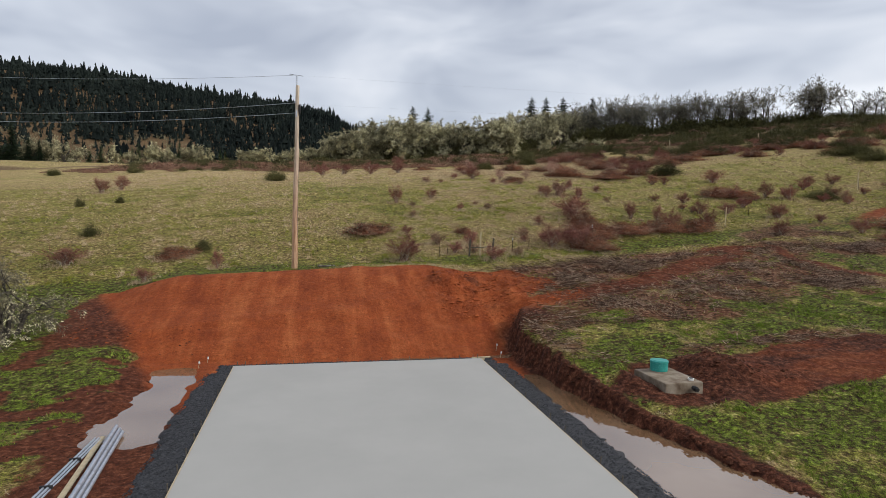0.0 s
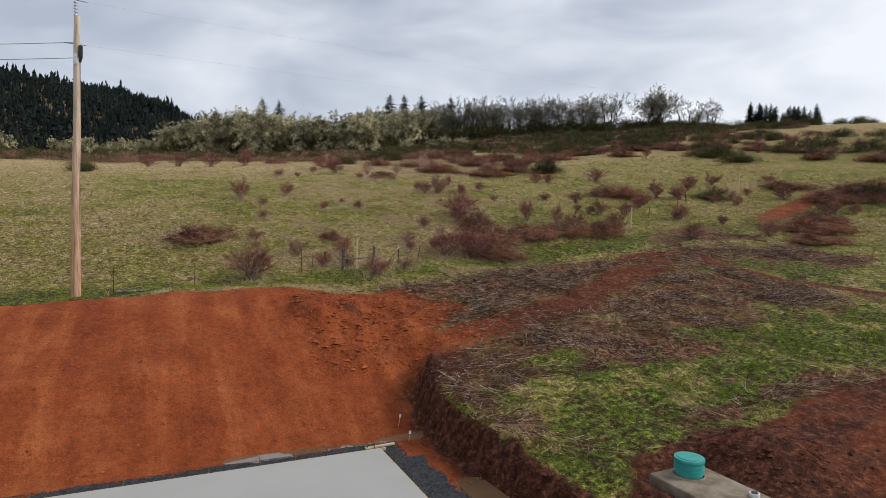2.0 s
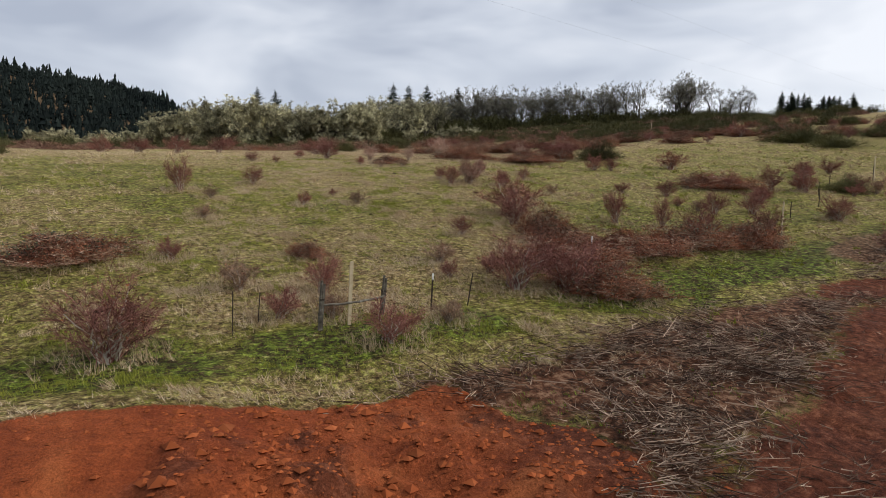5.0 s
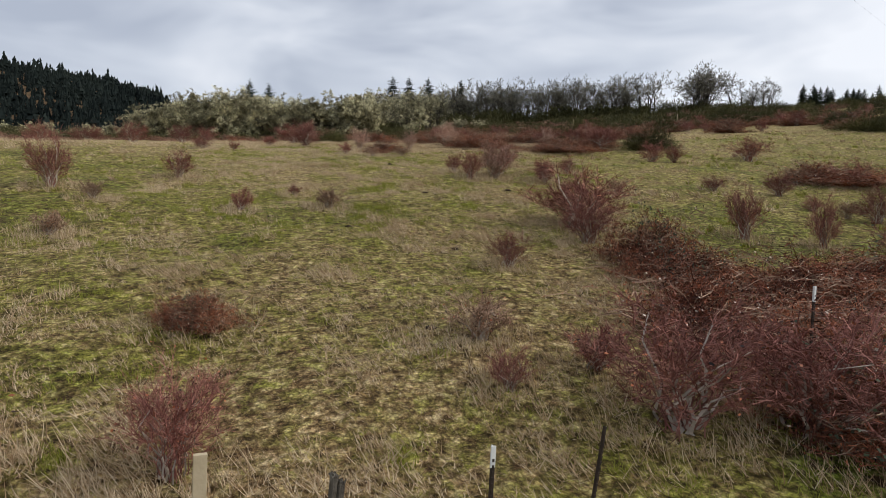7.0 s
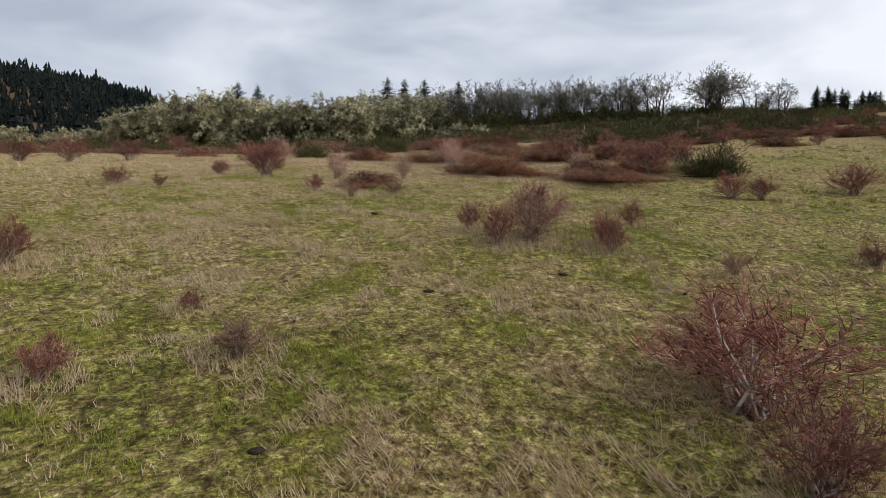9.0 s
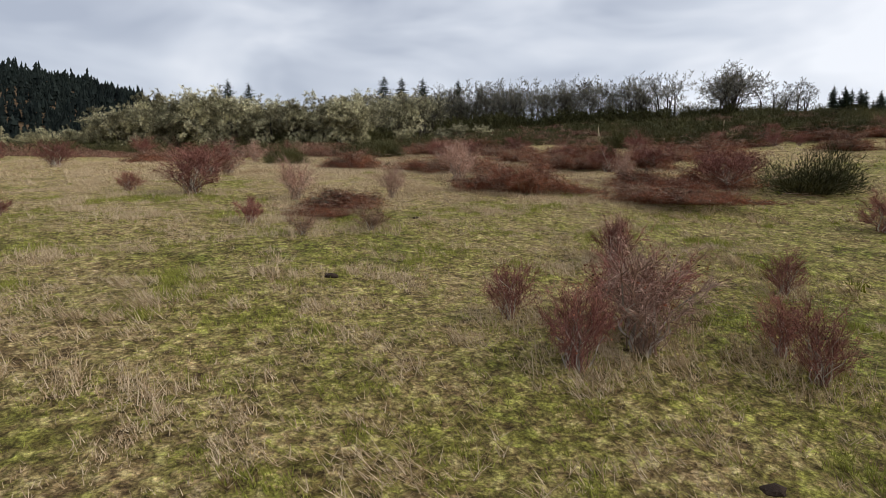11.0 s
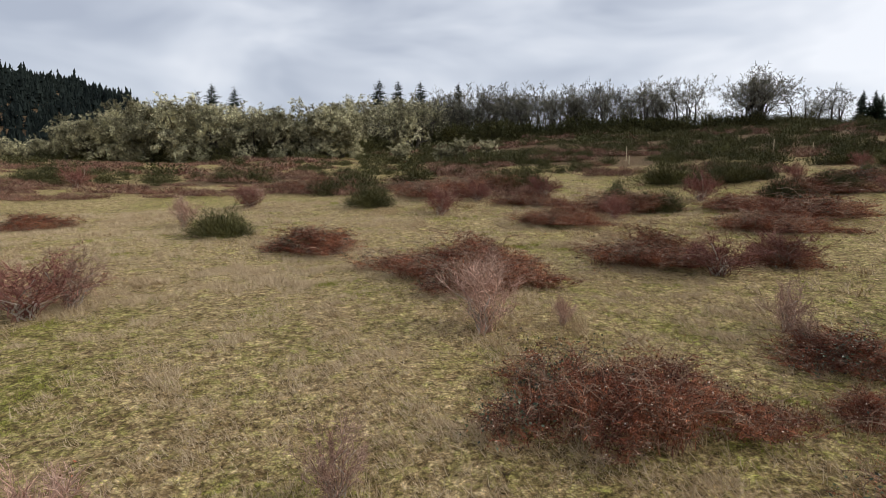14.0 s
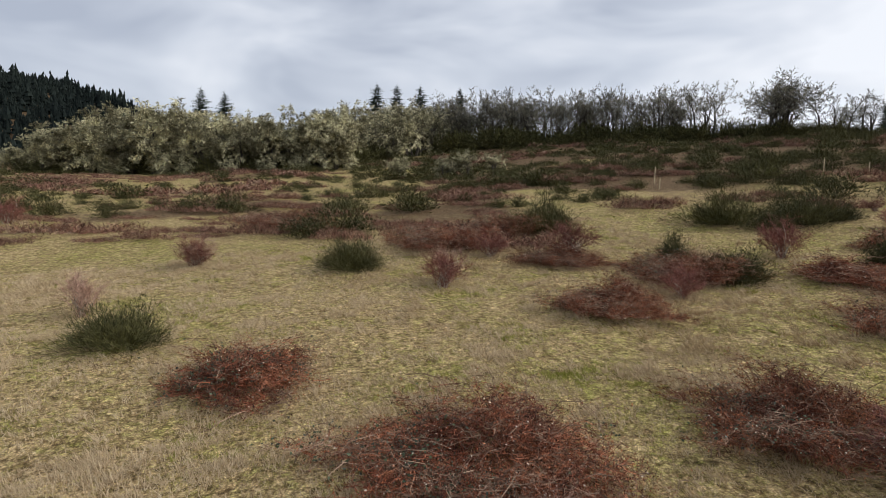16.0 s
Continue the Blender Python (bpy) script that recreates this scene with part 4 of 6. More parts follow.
for i in range(16):
    x, y = 50 + 2.3 * i + rng.uniform(-1.0, 1.0), 258 + rng.uniform(-4, 4)
    plant("fir_tree", "young bright green conifer behind the oaks", "tree", FIR_GROUP, YOUNG_FIRS[i % 3], x, y, rng.uniform(0.66, 0.86), i, wide=1.1)
for i in range(12):
    x, y = 12 + 3.4 * i + rng.uniform(-1.5, 1.5), 296 + rng.uniform(-6, 6)
    plant("fir_tree", "dark green fir far behind the oaks", "tree", FIR_GROUP, FIRS[i % 3], x, y, rng.uniform(0.85, 1.12), i)
for i, (x, y, k) in enumerate(((-104, 244, 0.72), (-110, 246, 0.8), (-100, 247, 0.6), (-115, 243, 0.75), (-96, 246, 0.45))):
    plant("fir_tree", "dark green fir beside the pale oaks beyond the field", "tree", FIR_GROUP, FIRS[i % 3], x, y, k, i, wide=1.35)
for i in range(14):
    plant("fir_tree", "young bright green conifer beside the pale oaks", "tree", FIR_GROUP, YOUNG_FIRS[i % 3], -92 + 4.6 * i + rng.uniform(-2, 2), 252 + rng.uniform(-2, 4), rng.uniform(0.32, 0.5), i, wide=1.4)
for i in range(30):
    x, y = 208 + 0.75 * i + rng.uniform(-0.6, 0.6), 176 - 0.42 * i + rng.uniform(-4, 4)
    plant("fir_tree", "dark green fir in a dense clump on the hill", "tree", "fir clump on the hill", FIRS[i % 3], x, y, rng.uniform(0.56, 0.70), i, wide=1.4)

UNDER = [(111.4, 131.0, 2.3)]
for i in range(110):
    x, y, h = along(i / 109, (104, 246, 4.2), (127, 214, 3.8), (148, 172, 3.0), (170, 152, 1.4))
    UNDER.append((x + rng.uniform(-2, 2), y + rng.uniform(-3, 5), h * rng.uniform(0.7, 1.2)))
for i in range(90):
    x, y, h = along(i / 89, (4, 254, 2.4), (30, 232, 3.2), (60, 208, 2.6), (84, 228, 3.0))
    UNDER.append((x + rng.uniform(-1, 1), y + 4 + rng.uniform(-3, 9), h * rng.uniform(0.7, 1.5)))

# far forest on the ridge
fs, fp = Soup(77), Soup(78)
fr = fs.r
fg = np.random.default_rng(9)
fx = fg.uniform(-520, 110, 17000)
fy = fg.uniform(300, 690, 17000) - 0.2 * fx
fz = natural(fx, fy)
clearing = fnoise(fx, fy, 70.0, 15) + 0.9 * sstep(62, 44, fz) * sstep(-60, -110, fx) - 1.2 * sstep(70, 84, fz)
keep = (fz > 33) & (np.degrees(np.arctan2(fx, fy)) < 8.0 + fg.uniform(-2, 1, 17000))
for x, y, z, gap_ in zip(fx[keep].tolist(), fy[keep].tolist(), (fz[keep] - 1).tolist(), clearing[keep].tolist()):
    c = Vector((x, y, z))
    if gap_ > 0.35 and fr.random() < 0.8:
        if fr.random() < 0.35:
            h = fr.uniform(3, 7)
            for _ in range(16):
                u = Vector((fr.gauss(0, 0.32), fr.gauss(0, 0.32), 0)) * h + Vector((0, 0, h * fr.uniform(0.25, 1.0)))
                fp.blade(c + u, c + u + Vector((fr.gauss(0, 0.5), fr.gauss(0, 0.5), 1.2)), 0.22)
        continue
    h = (4.5 + 6.5 * fr.random()) * (0.7 if x > 20 else 1) * (1.45 if fr.random() < 0.12 else 1)
    slim = fr.uniform(1.1, 2.0)
    a0 = fr.uniform(0, 6.28)
    for lv in range(5):
        zz, rr = h * (0.12 + 0.17 * lv + fr.uniform(-0.03, 0.03)), h * (0.16 - 0.029 * lv) * slim
        k = len(fs.v)
        fs.v.append(c + Vector((fr.gauss(0, 0.25), fr.gauss(0, 0.25), min(h, zz + h * 0.28))))
        for q in range(5):
            w = a0 + lv + q * 1.2566
            rq = rr * fr.uniform(0.35, 1.4)
            fs.v.append(c + Vector((rq * math.cos(w), rq * math.sin(w), zz - fr.uniform(-0.04, 0.08) * h)))
        fs.f += [(k, k + 1 + q, k + 1 + (q + 1) % 5) for q in range(5)]
tagged(new("far_forest", fs.mesh("far_forest", FOREST)), "dark conifer forest covering the distant ridge", "forest", kind="stuff")
tagged(new("far_leafless_trees", fp.mesh("far_leafless_trees", FAR_PALE)), "pale leafless trees scattered in clearings of the far forest", "forest", kind="stuff")

# ---------------------------------------------------------------- building pad
bm = box(bmesh.new(), (-3.12, 3.0, -0.16), (7.11, 25.6, 0.0), 0.012)
slab = thing("concrete_slab", "smooth pale grey newly poured concrete slab on gravel", "slab")
part("slab", bm, CONCRETE, slab)

bm = bmesh.new()
grav = bmesh.ops.create_grid(bm, x_segments=110, y_segments=230, size=0.5)
gr = random.Random(3)
for v in grav["verts"]:
    x, y = -4.75 + (v.co.x + 0.5) * 13.6, 2.0 + (v.co.y + 0.5) * 24.7
    out = max(-3.12 - x, x - 7.11, y - 25.6, 0)
    lim = 1.1 if y < 25 else 0.75
    edge = 0.16 * wob(x, y, 2.2, 3.0) + 0.10 * wob(x, y, 6.0, 1.0)
    z = -0.07 - 0.06 * out - 0.45 * max(0.0, out + edge - lim + 0.2) + gr.uniform(-0.018, 0.018)
    v.co = Vector((x, y, z))
bed = new("gravel_bed", bpy.data.meshes.new("gravel_bed"))
bm.to_mesh(bed.data)
bm.free()
bed.data.materials.append(FABRIC)
tagged(bed, "strip of dark wet crushed rock round the slab", "gravel", kind="structure")

for nm, x0, x1, y0, y1 in (("puddle", -7.2, -3.3, 12.0, 27.2), ("puddle", 7.3, 11.8, 11.0, 25.2), ("puddle", 0.5, 9.9, 25.95, 28.2)):
    bm = bmesh.new()
    bmesh.ops.create_grid(bm, x_segments=2, y_segments=2, size=0.5, matrix=Matrix.Translation(((x0 + x1) / 2, (y0 + y1) / 2, -0.24)) @ Matrix.Diagonal((x1 - x0, y1 - y0, 1, 1)))
    w = thing(nm, "still muddy brown puddle that mirrors the sky", "puddle", "puddles beside the slab")
    part("water", bm, WATER, w)


# ---------------------------------------------------------------- power pole
def power_pole(x, y):
    z0 = height1(x, y)
    ob = thing("power_pole", "tall weathered wooden power pole on the bank's crest", "power pole", at=Matrix.Translation((x, y, z0)) @ Matrix.Rotation(radians(0.9), 4, "Y"))
    rings = []
    for i in range(25):
        z, r = -0.6 + 11.7 * i / 24, 0.185 - 0.075 * i / 24
        rings += [(r * math.cos(w) * (1 + 0.03 * math.sin(3 * w + i)) + 0.012 * math.sin(0.5 * i), r * math.sin(w), z) for w in (math.tau * q / 16 for q in range(16))]
    faces = [(16 * i + q, 16 * i + (q + 1) % 16, 16 * i + 16 + (q + 1) % 16, 16 * i + 16 + q) for i in range(24) for q in range(16)]
    bm = mesh_from("post", rings, faces + [tuple(range(384, 400))], POLE, True)
    part("post", bm, POLE, ob)
    bm = bmesh.new()
    tube(bm, (-0.06, 0, 10.95), (-0.06, 0, 11.72), 0.02, 0.02, 6)
    for i in range(5):
        tube(bm, (-0.06, 0, 11.12 + 0.12 * i), (-0.06, 0, 11.17 + 0.12 * i), 0.075, 0.055, 10)
    part("insulator", bm, STEEL, ob, "pale stacked insulator")
    part("top_bar", tube(bmesh.new(), (-0.5, 0, 11.74), (0.32, 0, 11.68), 0.012, 0.012, 6), RUST, ob)
    part("side_bar", tube(bmesh.new(), (-0.45, 0, 10.0), (0.3, 0, 10.0), 0.012, 0.012, 6), RUST, ob)
    bm = box(bmesh.new(), (0.06, -0.16, 9.5), (0.2, -0.02, 9.95), 0.02)
    tube(bm, (0.1, -0.05, 9.3), (0.16, -0.09, 9.55), 0.05, 0.05, 8)
    part("cable_clamp", bm, BLACK, ob, "dark clamp and cable box")
    part("conduit", tube(bmesh.new(), (0.15, -0.06, 0), (0.10, -0.05, 9.6), 0.022, 0.022, 8), GREY_WOOD, ob)
    bm = box(bmesh.new(), (-0.1, -0.17, 9.2), (0.0, -0.11, 9.6), 0.01)
    part("bracket", bm, STEEL, ob, "pale steel bracket")
    return ob


PX, PY = -1.2, 38.8
power_pole(PX, PY)
PZ = height1(PX, PY)


def wire(a, b, sag, rad, mat=STEEL):
    cu = bpy.data.curves.new("power_line", "CURVE")
    cu.dimensions, cu.bevel_depth, cu.bevel_resolution = "3D", rad, 1
    s = cu.splines.new("POLY")
    s.points.add(24)
    for i in range(25):
        t = i / 24
        p = Vector(a).lerp(Vector(b), t)
        s.points[i].co = (p.x, p.y, p.z - 4 * sag * t * (1 - t), 1)
    cu.materials.append(mat)
    return tagged(new("power_line", cu), "thin overhead cable strung from the wooden pole", "cable", "overhead cables")


wire((PX, PY, PZ + 10.05), (-48, 62, PZ + 12.6), 1.2, 0.014)
wire((PX, PY, PZ + 9.45), (-48, 62, PZ + 12.0), 1.2, 0.014)
wire((PX, PY, PZ + 11.7), (-48, 62, PZ + 15.4), 0.9, 0.010)
wire((PX, PY, PZ + 10.0), (200, 112, 31.0), 1.5, 0.0014, RUST)
wire((PX, PY, PZ + 11.7), (200, 112, 34.5), 1.5, 0.0014, RUST)


# ---------------------------------------------------------------- septic tank
def septic_tank():
    ob = thing("septic_tank", "half-buried grey concrete septic tank with a teal lid", "septic tank", at=Matrix.Translation((12.12, 19.2, 0.76)) @ Matrix.Rotation(radians(1), 4, "Z"))
    part("tank_body", box(bmesh.new(), (-0.71, -1.0, -1.1), (0.71, 1.0, 0.0), 0.04), OLD_CONCRETE, ob)
    c = Vector((0.02, 0.58, 0))
    bm = bmesh.new()
    for i in range(5):
        tube(bm, c + Vector((0, 0, -0.02 + 0.075 * i)), c + Vector((0, 0, 0.055 + 0.075 * i)), 0.295, 0.295, 28, False)
        tube(bm, c + Vector((0, 0, 0.005 + 0.075 * i)), c + Vector((0, 0, 0.03 + 0.075 * i)), 0.312, 0.312, 28, True)
    riser = part("riser", bm, TEAL, ob, "ribbed teal plastic riser")
    bm = tube(bmesh.new(), c + Vector((0, 0, 0.35)), c + Vector((0, 0, 0.395)), 0.325, 0.315, 28)
    tube(bm, c + Vector((0, 0, 0.395)), c + Vector((0, 0, 0.41)), 0.26, 0.25, 28)
    part("lid", bm, TEAL, riser, "flat teal lid")
    part("mortar_ring", tube(bmesh.new(), c + Vector((0, 0, -0.01)), c + Vector((0, 0, 0.03)), 0.36, 0.33, 24), OLD_CONCRETE, ob)
    bm = tube(bmesh.new(), (0.42, -0.72, -0.02), (0.42, -0.72, 0.07), 0.10, 0.10, 18)
    part("inlet_collar", bm, WHITE, ob, "white plastic collar")
    part("collar_cap", tube(bmesh.new(), (0.42, -0.72, 0.07), (0.42, -0.72, 0.085), 0.07, 0.065, 18), BLACK, ob, "dark cap")
    bm = tube(bmesh.new(), (0.33, -0.96, -0.17), (0.33, -1.24, -0.2), 0.07, 0.07, 16)
    tube(bm, (0.33, -1.08, -0.183), (0.33, -1.16, -0.19), 0.09, 0.09, 16)
    part("outlet_pipe", bm, BLACK, ob, "short black outlet pipe")


septic_tank()


# ---------------------------------------------------------------- near shrubs
BLACK_EARTH = simple("dark_earth", [(0.3, (0.018, 0.012, 0.009)), (0.7, (0.06, 0.038, 0.026))], 9.0, 0.95, 0.15, bumps=0.8)
REDS = [cane_shrub(400 + i, 1.45, 1.5, 64, RED_CANE, 0.22, name="red_shrub", low=0.30, fine=0.85) for i in range(5)]
PINKS = [cane_shrub(430 + i, 1.45, 1.4, 56, PINK_CANE, 0.05, name="grey_shrub", low=0.38, fine=0.7) for i in range(4)]
DRIES = [cane_shrub(450 + i, 0.9, 0.9, 36, TAN_CANE if i else RED_CANE, 0.2, name="dry_weed") for i in range(3)]
BRAMBLES = [bramble(500 + i, 4.0, 2.8, 1.0, 720) for i in range(3)]
BIG_BRAMBLES = [bramble(510 + i, 7.5, 5.0, 1.5, 1700, "big_bramble") for i in range(2)]
THIN_BRAMBLES = [scrub_haze(520 + i, 4.2, 3.0, 1.0, 1500, 0.014) for i in range(3)]
THIN_BROOMS = [broom(560 + i, 1.5, 2.2, 150, 0.018, "thin_broom") for i in range(4)]
BROOMS = [broom(540 + i, 1.5, 2.2, 560, 0.0065, sprigs=14) for i in range(3)]
FAR_BRAMBLES = [scrub_haze(530 + i, 4.4, 3.2, 1.0, 330, 0.04) for i in range(3)]
FAR_BROOMS = [broom(580 + i, 1.5, 2.2, 60, 0.045, "far_broom", sprigs=6) for i in range(3)]

RED_SPOTS = [(-9.6, 38.1, 0.9, 0.8), (11.7, 39.4, 1.2, 1.0), (-5.9, 40.2, 0.7, 1.1), (5.8, 40.3, 2.0, 1.6), (-15.4, 42.9, 2.2, 1.1), (11.1, 43.4, 1.0, 1.1),
             (15.4, 43.9, 0.6, 0.6), (29.1, 48.6, 0.8, 1.4), (22.8, 52.2, 2.9, 1.75), (18.4, 49.0, 0.8, 0.8), (27.3, 49.9, 1.1, 1.5), (21.8, 50.4, 1.3, 1.4),
             (26.9, 60.1, 0.8, 1.0), (7.9, 60.6, 1.2, 1.6), (27.2, 60.9, 0.8, 0.9), (23.9, 61.6, 1.0, 1.2), (25.7, 62.4, 1.5, 1.5), (30.3, 63.1, 0.8, 0.8),
             (11.8, 62.9, 1.0, 1.0), (24.0, 63.5, 0.8, 0.9), (28.1, 65.7, 0.7, 1.1), (13.5, 75.4, 1.0, 0.8), (20.0, 77.9, 1.9, 1.5)]
EDGE_SPOTS = [(42.8, 83.2, 2.6, 1.3), (45.8, 83.0, 2.4, 1.3), (44.0, 76.6, 2.2, 1.3), (49.2, 79.2, 2.0, 1.1), (38.6, 65.8, 1.5, 1.1),
              (39.7, 65.1, 1.1, 1.0), (45.6, 64.6, 2.2, 1.4), (18.0, 79.8, 0.9, 0.7), (15.1, 74.3, 0.5, 0.6), (1.2, 105.0, 2.6, 1.8), (9.0, 103.0, 2.4, 1.9), (13.4, 101.0, 2.2, 1.6), (5.0, 108.0, 2.8, 1.8)]
RED_SPOTS_HIGH = [(21.3, 87.5, 2.8, 1.7), (49.0, 96.0, 1.8, 1.3), (59.3, 98.8, 2.2, 1.9), (40.7, 102.2, 1.9, 1.6),
                  (50.6, 105.5, 2.4, 1.8), (45.8, 106.7, 1.8, 1.5), (30.8, 113.0, 1.8, 1.5), (18.3, 137.5, 2.6, 2.0), (-22.0, 71.2, 1.7, 1.5), (-20.7, 73.6, 1.5, 1.6),
                  (28.8, 46.0, 1.6, 1.5), (31.2, 44.6, 1.6, 1.4), (17.0, 42.4, 2.0, 1.5), (18.6, 41.6, 2.2, 1.5), (40.7, 73.2, 2.6, 1.7), (41.6, 55.6, 1.6, 1.4), (44.6, 54.6, 1.5, 1.5), (46.0, 53.0, 1.3, 1.3), (39.4, 46.6, 1.6, 1.2)]
PINK_SPOTS = [(33.6, 84.2, 1.7, 1.4), (25.2, 61.7, 1.9, 1.5), (28.4, 66.0, 0.7, 1.0), (26.6, 75.9, 1.0, 1.2), (23.1, 75.9, 1.4, 1.3), (38.5, 77.1, 0.8, 0.9), (39.3, 78.1, 1.2, 1.3), (34.2, 80.9, 0.7, 0.8),
              (32.2, 81.5, 2.0, 1.7), (22.3, 88.2, 1.7, 1.6), (41.3, 103.1, 1.6, 1.5), (26.2, 104.4, 1.8, 1.6), (31.0, 113.4, 2.0, 1.6)]
DRY_SPOTS = [(17.0, 44.1, 0.9, 0.7), (8.9, 44.5, 1.2, 0.9), (15.8, 45.6, 1.1, 0.8), (7.2, 48.3, 0.8, 0.7), (8.6, 54.6, 0.8, 0.6), (16.1, 56.4, 0.9, 0.7), (13.3, 56.4, 0.6, 0.7),
             (28.7, 57.4, 0.7, 0.6), (9.2, 58.5, 0.6, 0.6), (15.5, 58.9, 0.4, 0.4), (22.0, 69.8, 0.7, 0.5), (23.8, 70.0, 0.8, 0.6), (21.1, 72.0, 0.7, 0.7), (13.6, 40.2, 0.9, 0.6), (20.3, 40.4, 1.2, 0.7), (9.6, 41.9, 0.9, 0.8), (10.9, 41.6, 0.8, 0.7)]
for i, (x, y, w, h) in enumerate(RED_SPOTS + EDGE_SPOTS + RED_SPOTS_HIGH):
    plant("shrub", "leafless twiggy shrub with red-brown stems in the grass", "shrub", "red-stemmed shrubs", REDS[i % 5], x, y, h / 1.35, i * 1.7, 0.03, min(2.0, max(0.6, w / h)))
for i, (x, y, w, h) in enumerate(PINK_SPOTS):
    plant("shrub", "leafless shrub with grey lichened stems and reddish tips", "shrub", "grey-stemmed shrubs", PINKS[1 + i % 3], x, y, h / 1.35, i * 2.1, 0.03, min(1.6, max(0.6, w / h)))
for i, (x, y, w, h) in enumerate(DRY_SPOTS):
    plant("weed_clump", "clump of dry brown weed stalks in the grass", "weeds", "dry weed clumps", DRIES[i % 3], x, y, h / 0.85, i * 1.3, 0.03, min(1.8, max(0.7, w / h)))

BRAMBLE_SPOTS = [(-9.1, 44.3, 2.8, 0.8), (20.6, 44.6, 4.4, 1.2), (11.6, 47.6, 1.4, 0.55), (4.2, 48.7, 4.2, 0.9), (24.2, 45.0, 4.4, 1.1), (27.4, 45.0, 4.0, 1.0), (30.2, 44.6, 3.4, 1.0),
                 (41.4, 56.4, 5.0, 1.3), (22.1, 48.3, 2.2, 1.3), (24.3, 74.2, 3.1, 0.6), (23.2, 73.0, 2.1, 0.4), (32.3, 76.3, 5.6, 1.25), (36.0, 71.6, 5.6, 0.9), (40.6, 74.2, 3.6, 1.0)]
BRAMBLE_SPOTS_HIGH = [(21.9, 46.9, 3.0, 0.9), (38.7, 76.3, 3.2, 0.8), (36.6, 74.2, 2.0, 0.6), (19.5, 41.4, 3.6, 1.0), (35.0, 88.4, 7.8, 1.3), (34.6, 85.8, 5.2, 1.0), (42.4, 86.2, 6.2, 1.3), (31.0, 95.0, 4.5, 1.1), (53.0, 88.7, 6.5, 1.5), (46.2, 83.2, 2.6, 1.0), (45.1, 96.0, 5.4, 1.3), (52.4, 98.4, 7.2, 1.4),
                      (48.6, 104.3, 6.3, 1.0), (45.7, 111.0, 9.0, 1.5), (39.0, 126.0, 8.6, 1.5), (51.2, 113.0, 7.5, 1.6), (18.8, 108.0, 4.0, 0.9), (57.5, 94.0, 5.0, 1.2)]
for i, (x, y, w, h) in enumerate(BRAMBLE_SPOTS + BRAMBLE_SPOTS_HIGH):
    m = Matrix.Translation((x, y, height1(x, y) - 0.05)) @ Matrix.Rotation(radians(-20) + 0.3 * math.sin(i), 4, "Z") @ (Matrix.Diagonal((w / 6.6, w / 5.4, h / 1.2, 1)) if w > 5 else Matrix.Diagonal((w / 3.5, w / 3.0, h / 0.85, 1)))
    ob = thing("bramble_thicket", "low sprawling bramble thicket with dull red-brown leaves", "bramble", "bramble thickets", m)
    for pname, me, plabel in BIG_BRAMBLES[i % 2] if w > 5 else BRAMBLES[i % 3]:
        part(pname, me, None, ob, plabel)

BROOM_SPOTS = [(-7.5, 45.7, 1.1, 0.8), (-16.7, 51.3, 1.2, 0.8), (-21.4, 63.5, 0.8, 0.8), (-18.2, 64.5, 0.7, 0.7), (43.5, 71.8, 3.5, 1.6), (-4.8, 84.0, 2.8, 1.5), (28.0, 99.6, 3.4, 1.3), (53.8, 101.3, 1.9, 1.5),
               (68.4, 104.0, 4.6, 2.0), (38.2, 107.0, 3.6, 1.5), (65.7, 107.8, 5.0, 2.0), (53.3, 112.1, 4.6, 2.3), (-42.4, 113.7, 2.4, 1.1), (-31.2, 119.3, 2.2, 1.6), (49.5, 52.5, 3.0, 1.0)]
for i, (x, y, w, h) in enumerate(BROOM_SPOTS):
    plant("broom_bush", "dense dark green broom bush on the slope", "bush", "broom bushes", BROOMS[i % 3], x, y, h / 1.1, i * 1.9, 0.05, min(1.6, max(0.7, 0.62 * w / h)))

# scrub belt below the trees
sr = random.Random(21)
made = 0
far_list = []
while made < 620:
    x, y = sr.uniform(-40, 165), sr.uniform(44, 226)
    if y < 70 and float(track_distance(np.array([x]), np.array([y]))[0]) < 3:
        continue
    if y < 118 and x < 46 + 0.30 * (100 - min(y, 100)) or y < 104 and x > 112:
        continue
    belt = 0.9 * float(fnoise(x, y, 14.0, 31)) + 0.22 * (x > 62) + (0.2 if y > 130 else 0) - (0.2 if x < 44 else 0) + sr.uniform(-0.4, 0.4)
    if belt < 0.25 or y > 222 - 0.28 * max(0, x - 90):
        continue
    made += 1
    dark = sr.random() < (0.22 + 0.4 * (x > 60))
    k = sr.uniform(0.8, 1.5)
    if y > 128:
        far_list.append((dark, x, y, k, made))
    elif dark:
        plant("broom_bush", "dense dark green broom bush on the slope", "bush", "broom bushes", (BROOMS if y < 105 and x < 85 else THIN_BROOMS)[made % 3], x, y, k * 1.15, made, 0.05, 1.7)
    else:
        ob = plant("bramble_thicket", "low sprawling bramble thicket with dull red-brown leaves", "bramble", "bramble thickets", (BRAMBLES if y < 105 and x < 85 else THIN_BRAMBLES)[made % 3], x, y, k * 1.1, sr.uniform(-0.6, 0.6), 0.05, 1.35)


for i in range(1300):
    x, y = sr.uniform(-50, 172), sr.uniform(122, 232)
    if y > 228 - 0.25 * max(0, x - 90) or float(fnoise(x, y, 16.0, 37)) < -0.45:
        continue
    far_list.append((float(fnoise(x, y, 18.0, 38)) + 0.005 * (x - 60) > -0.1, x, y, sr.uniform(0.45, 0.85), i))


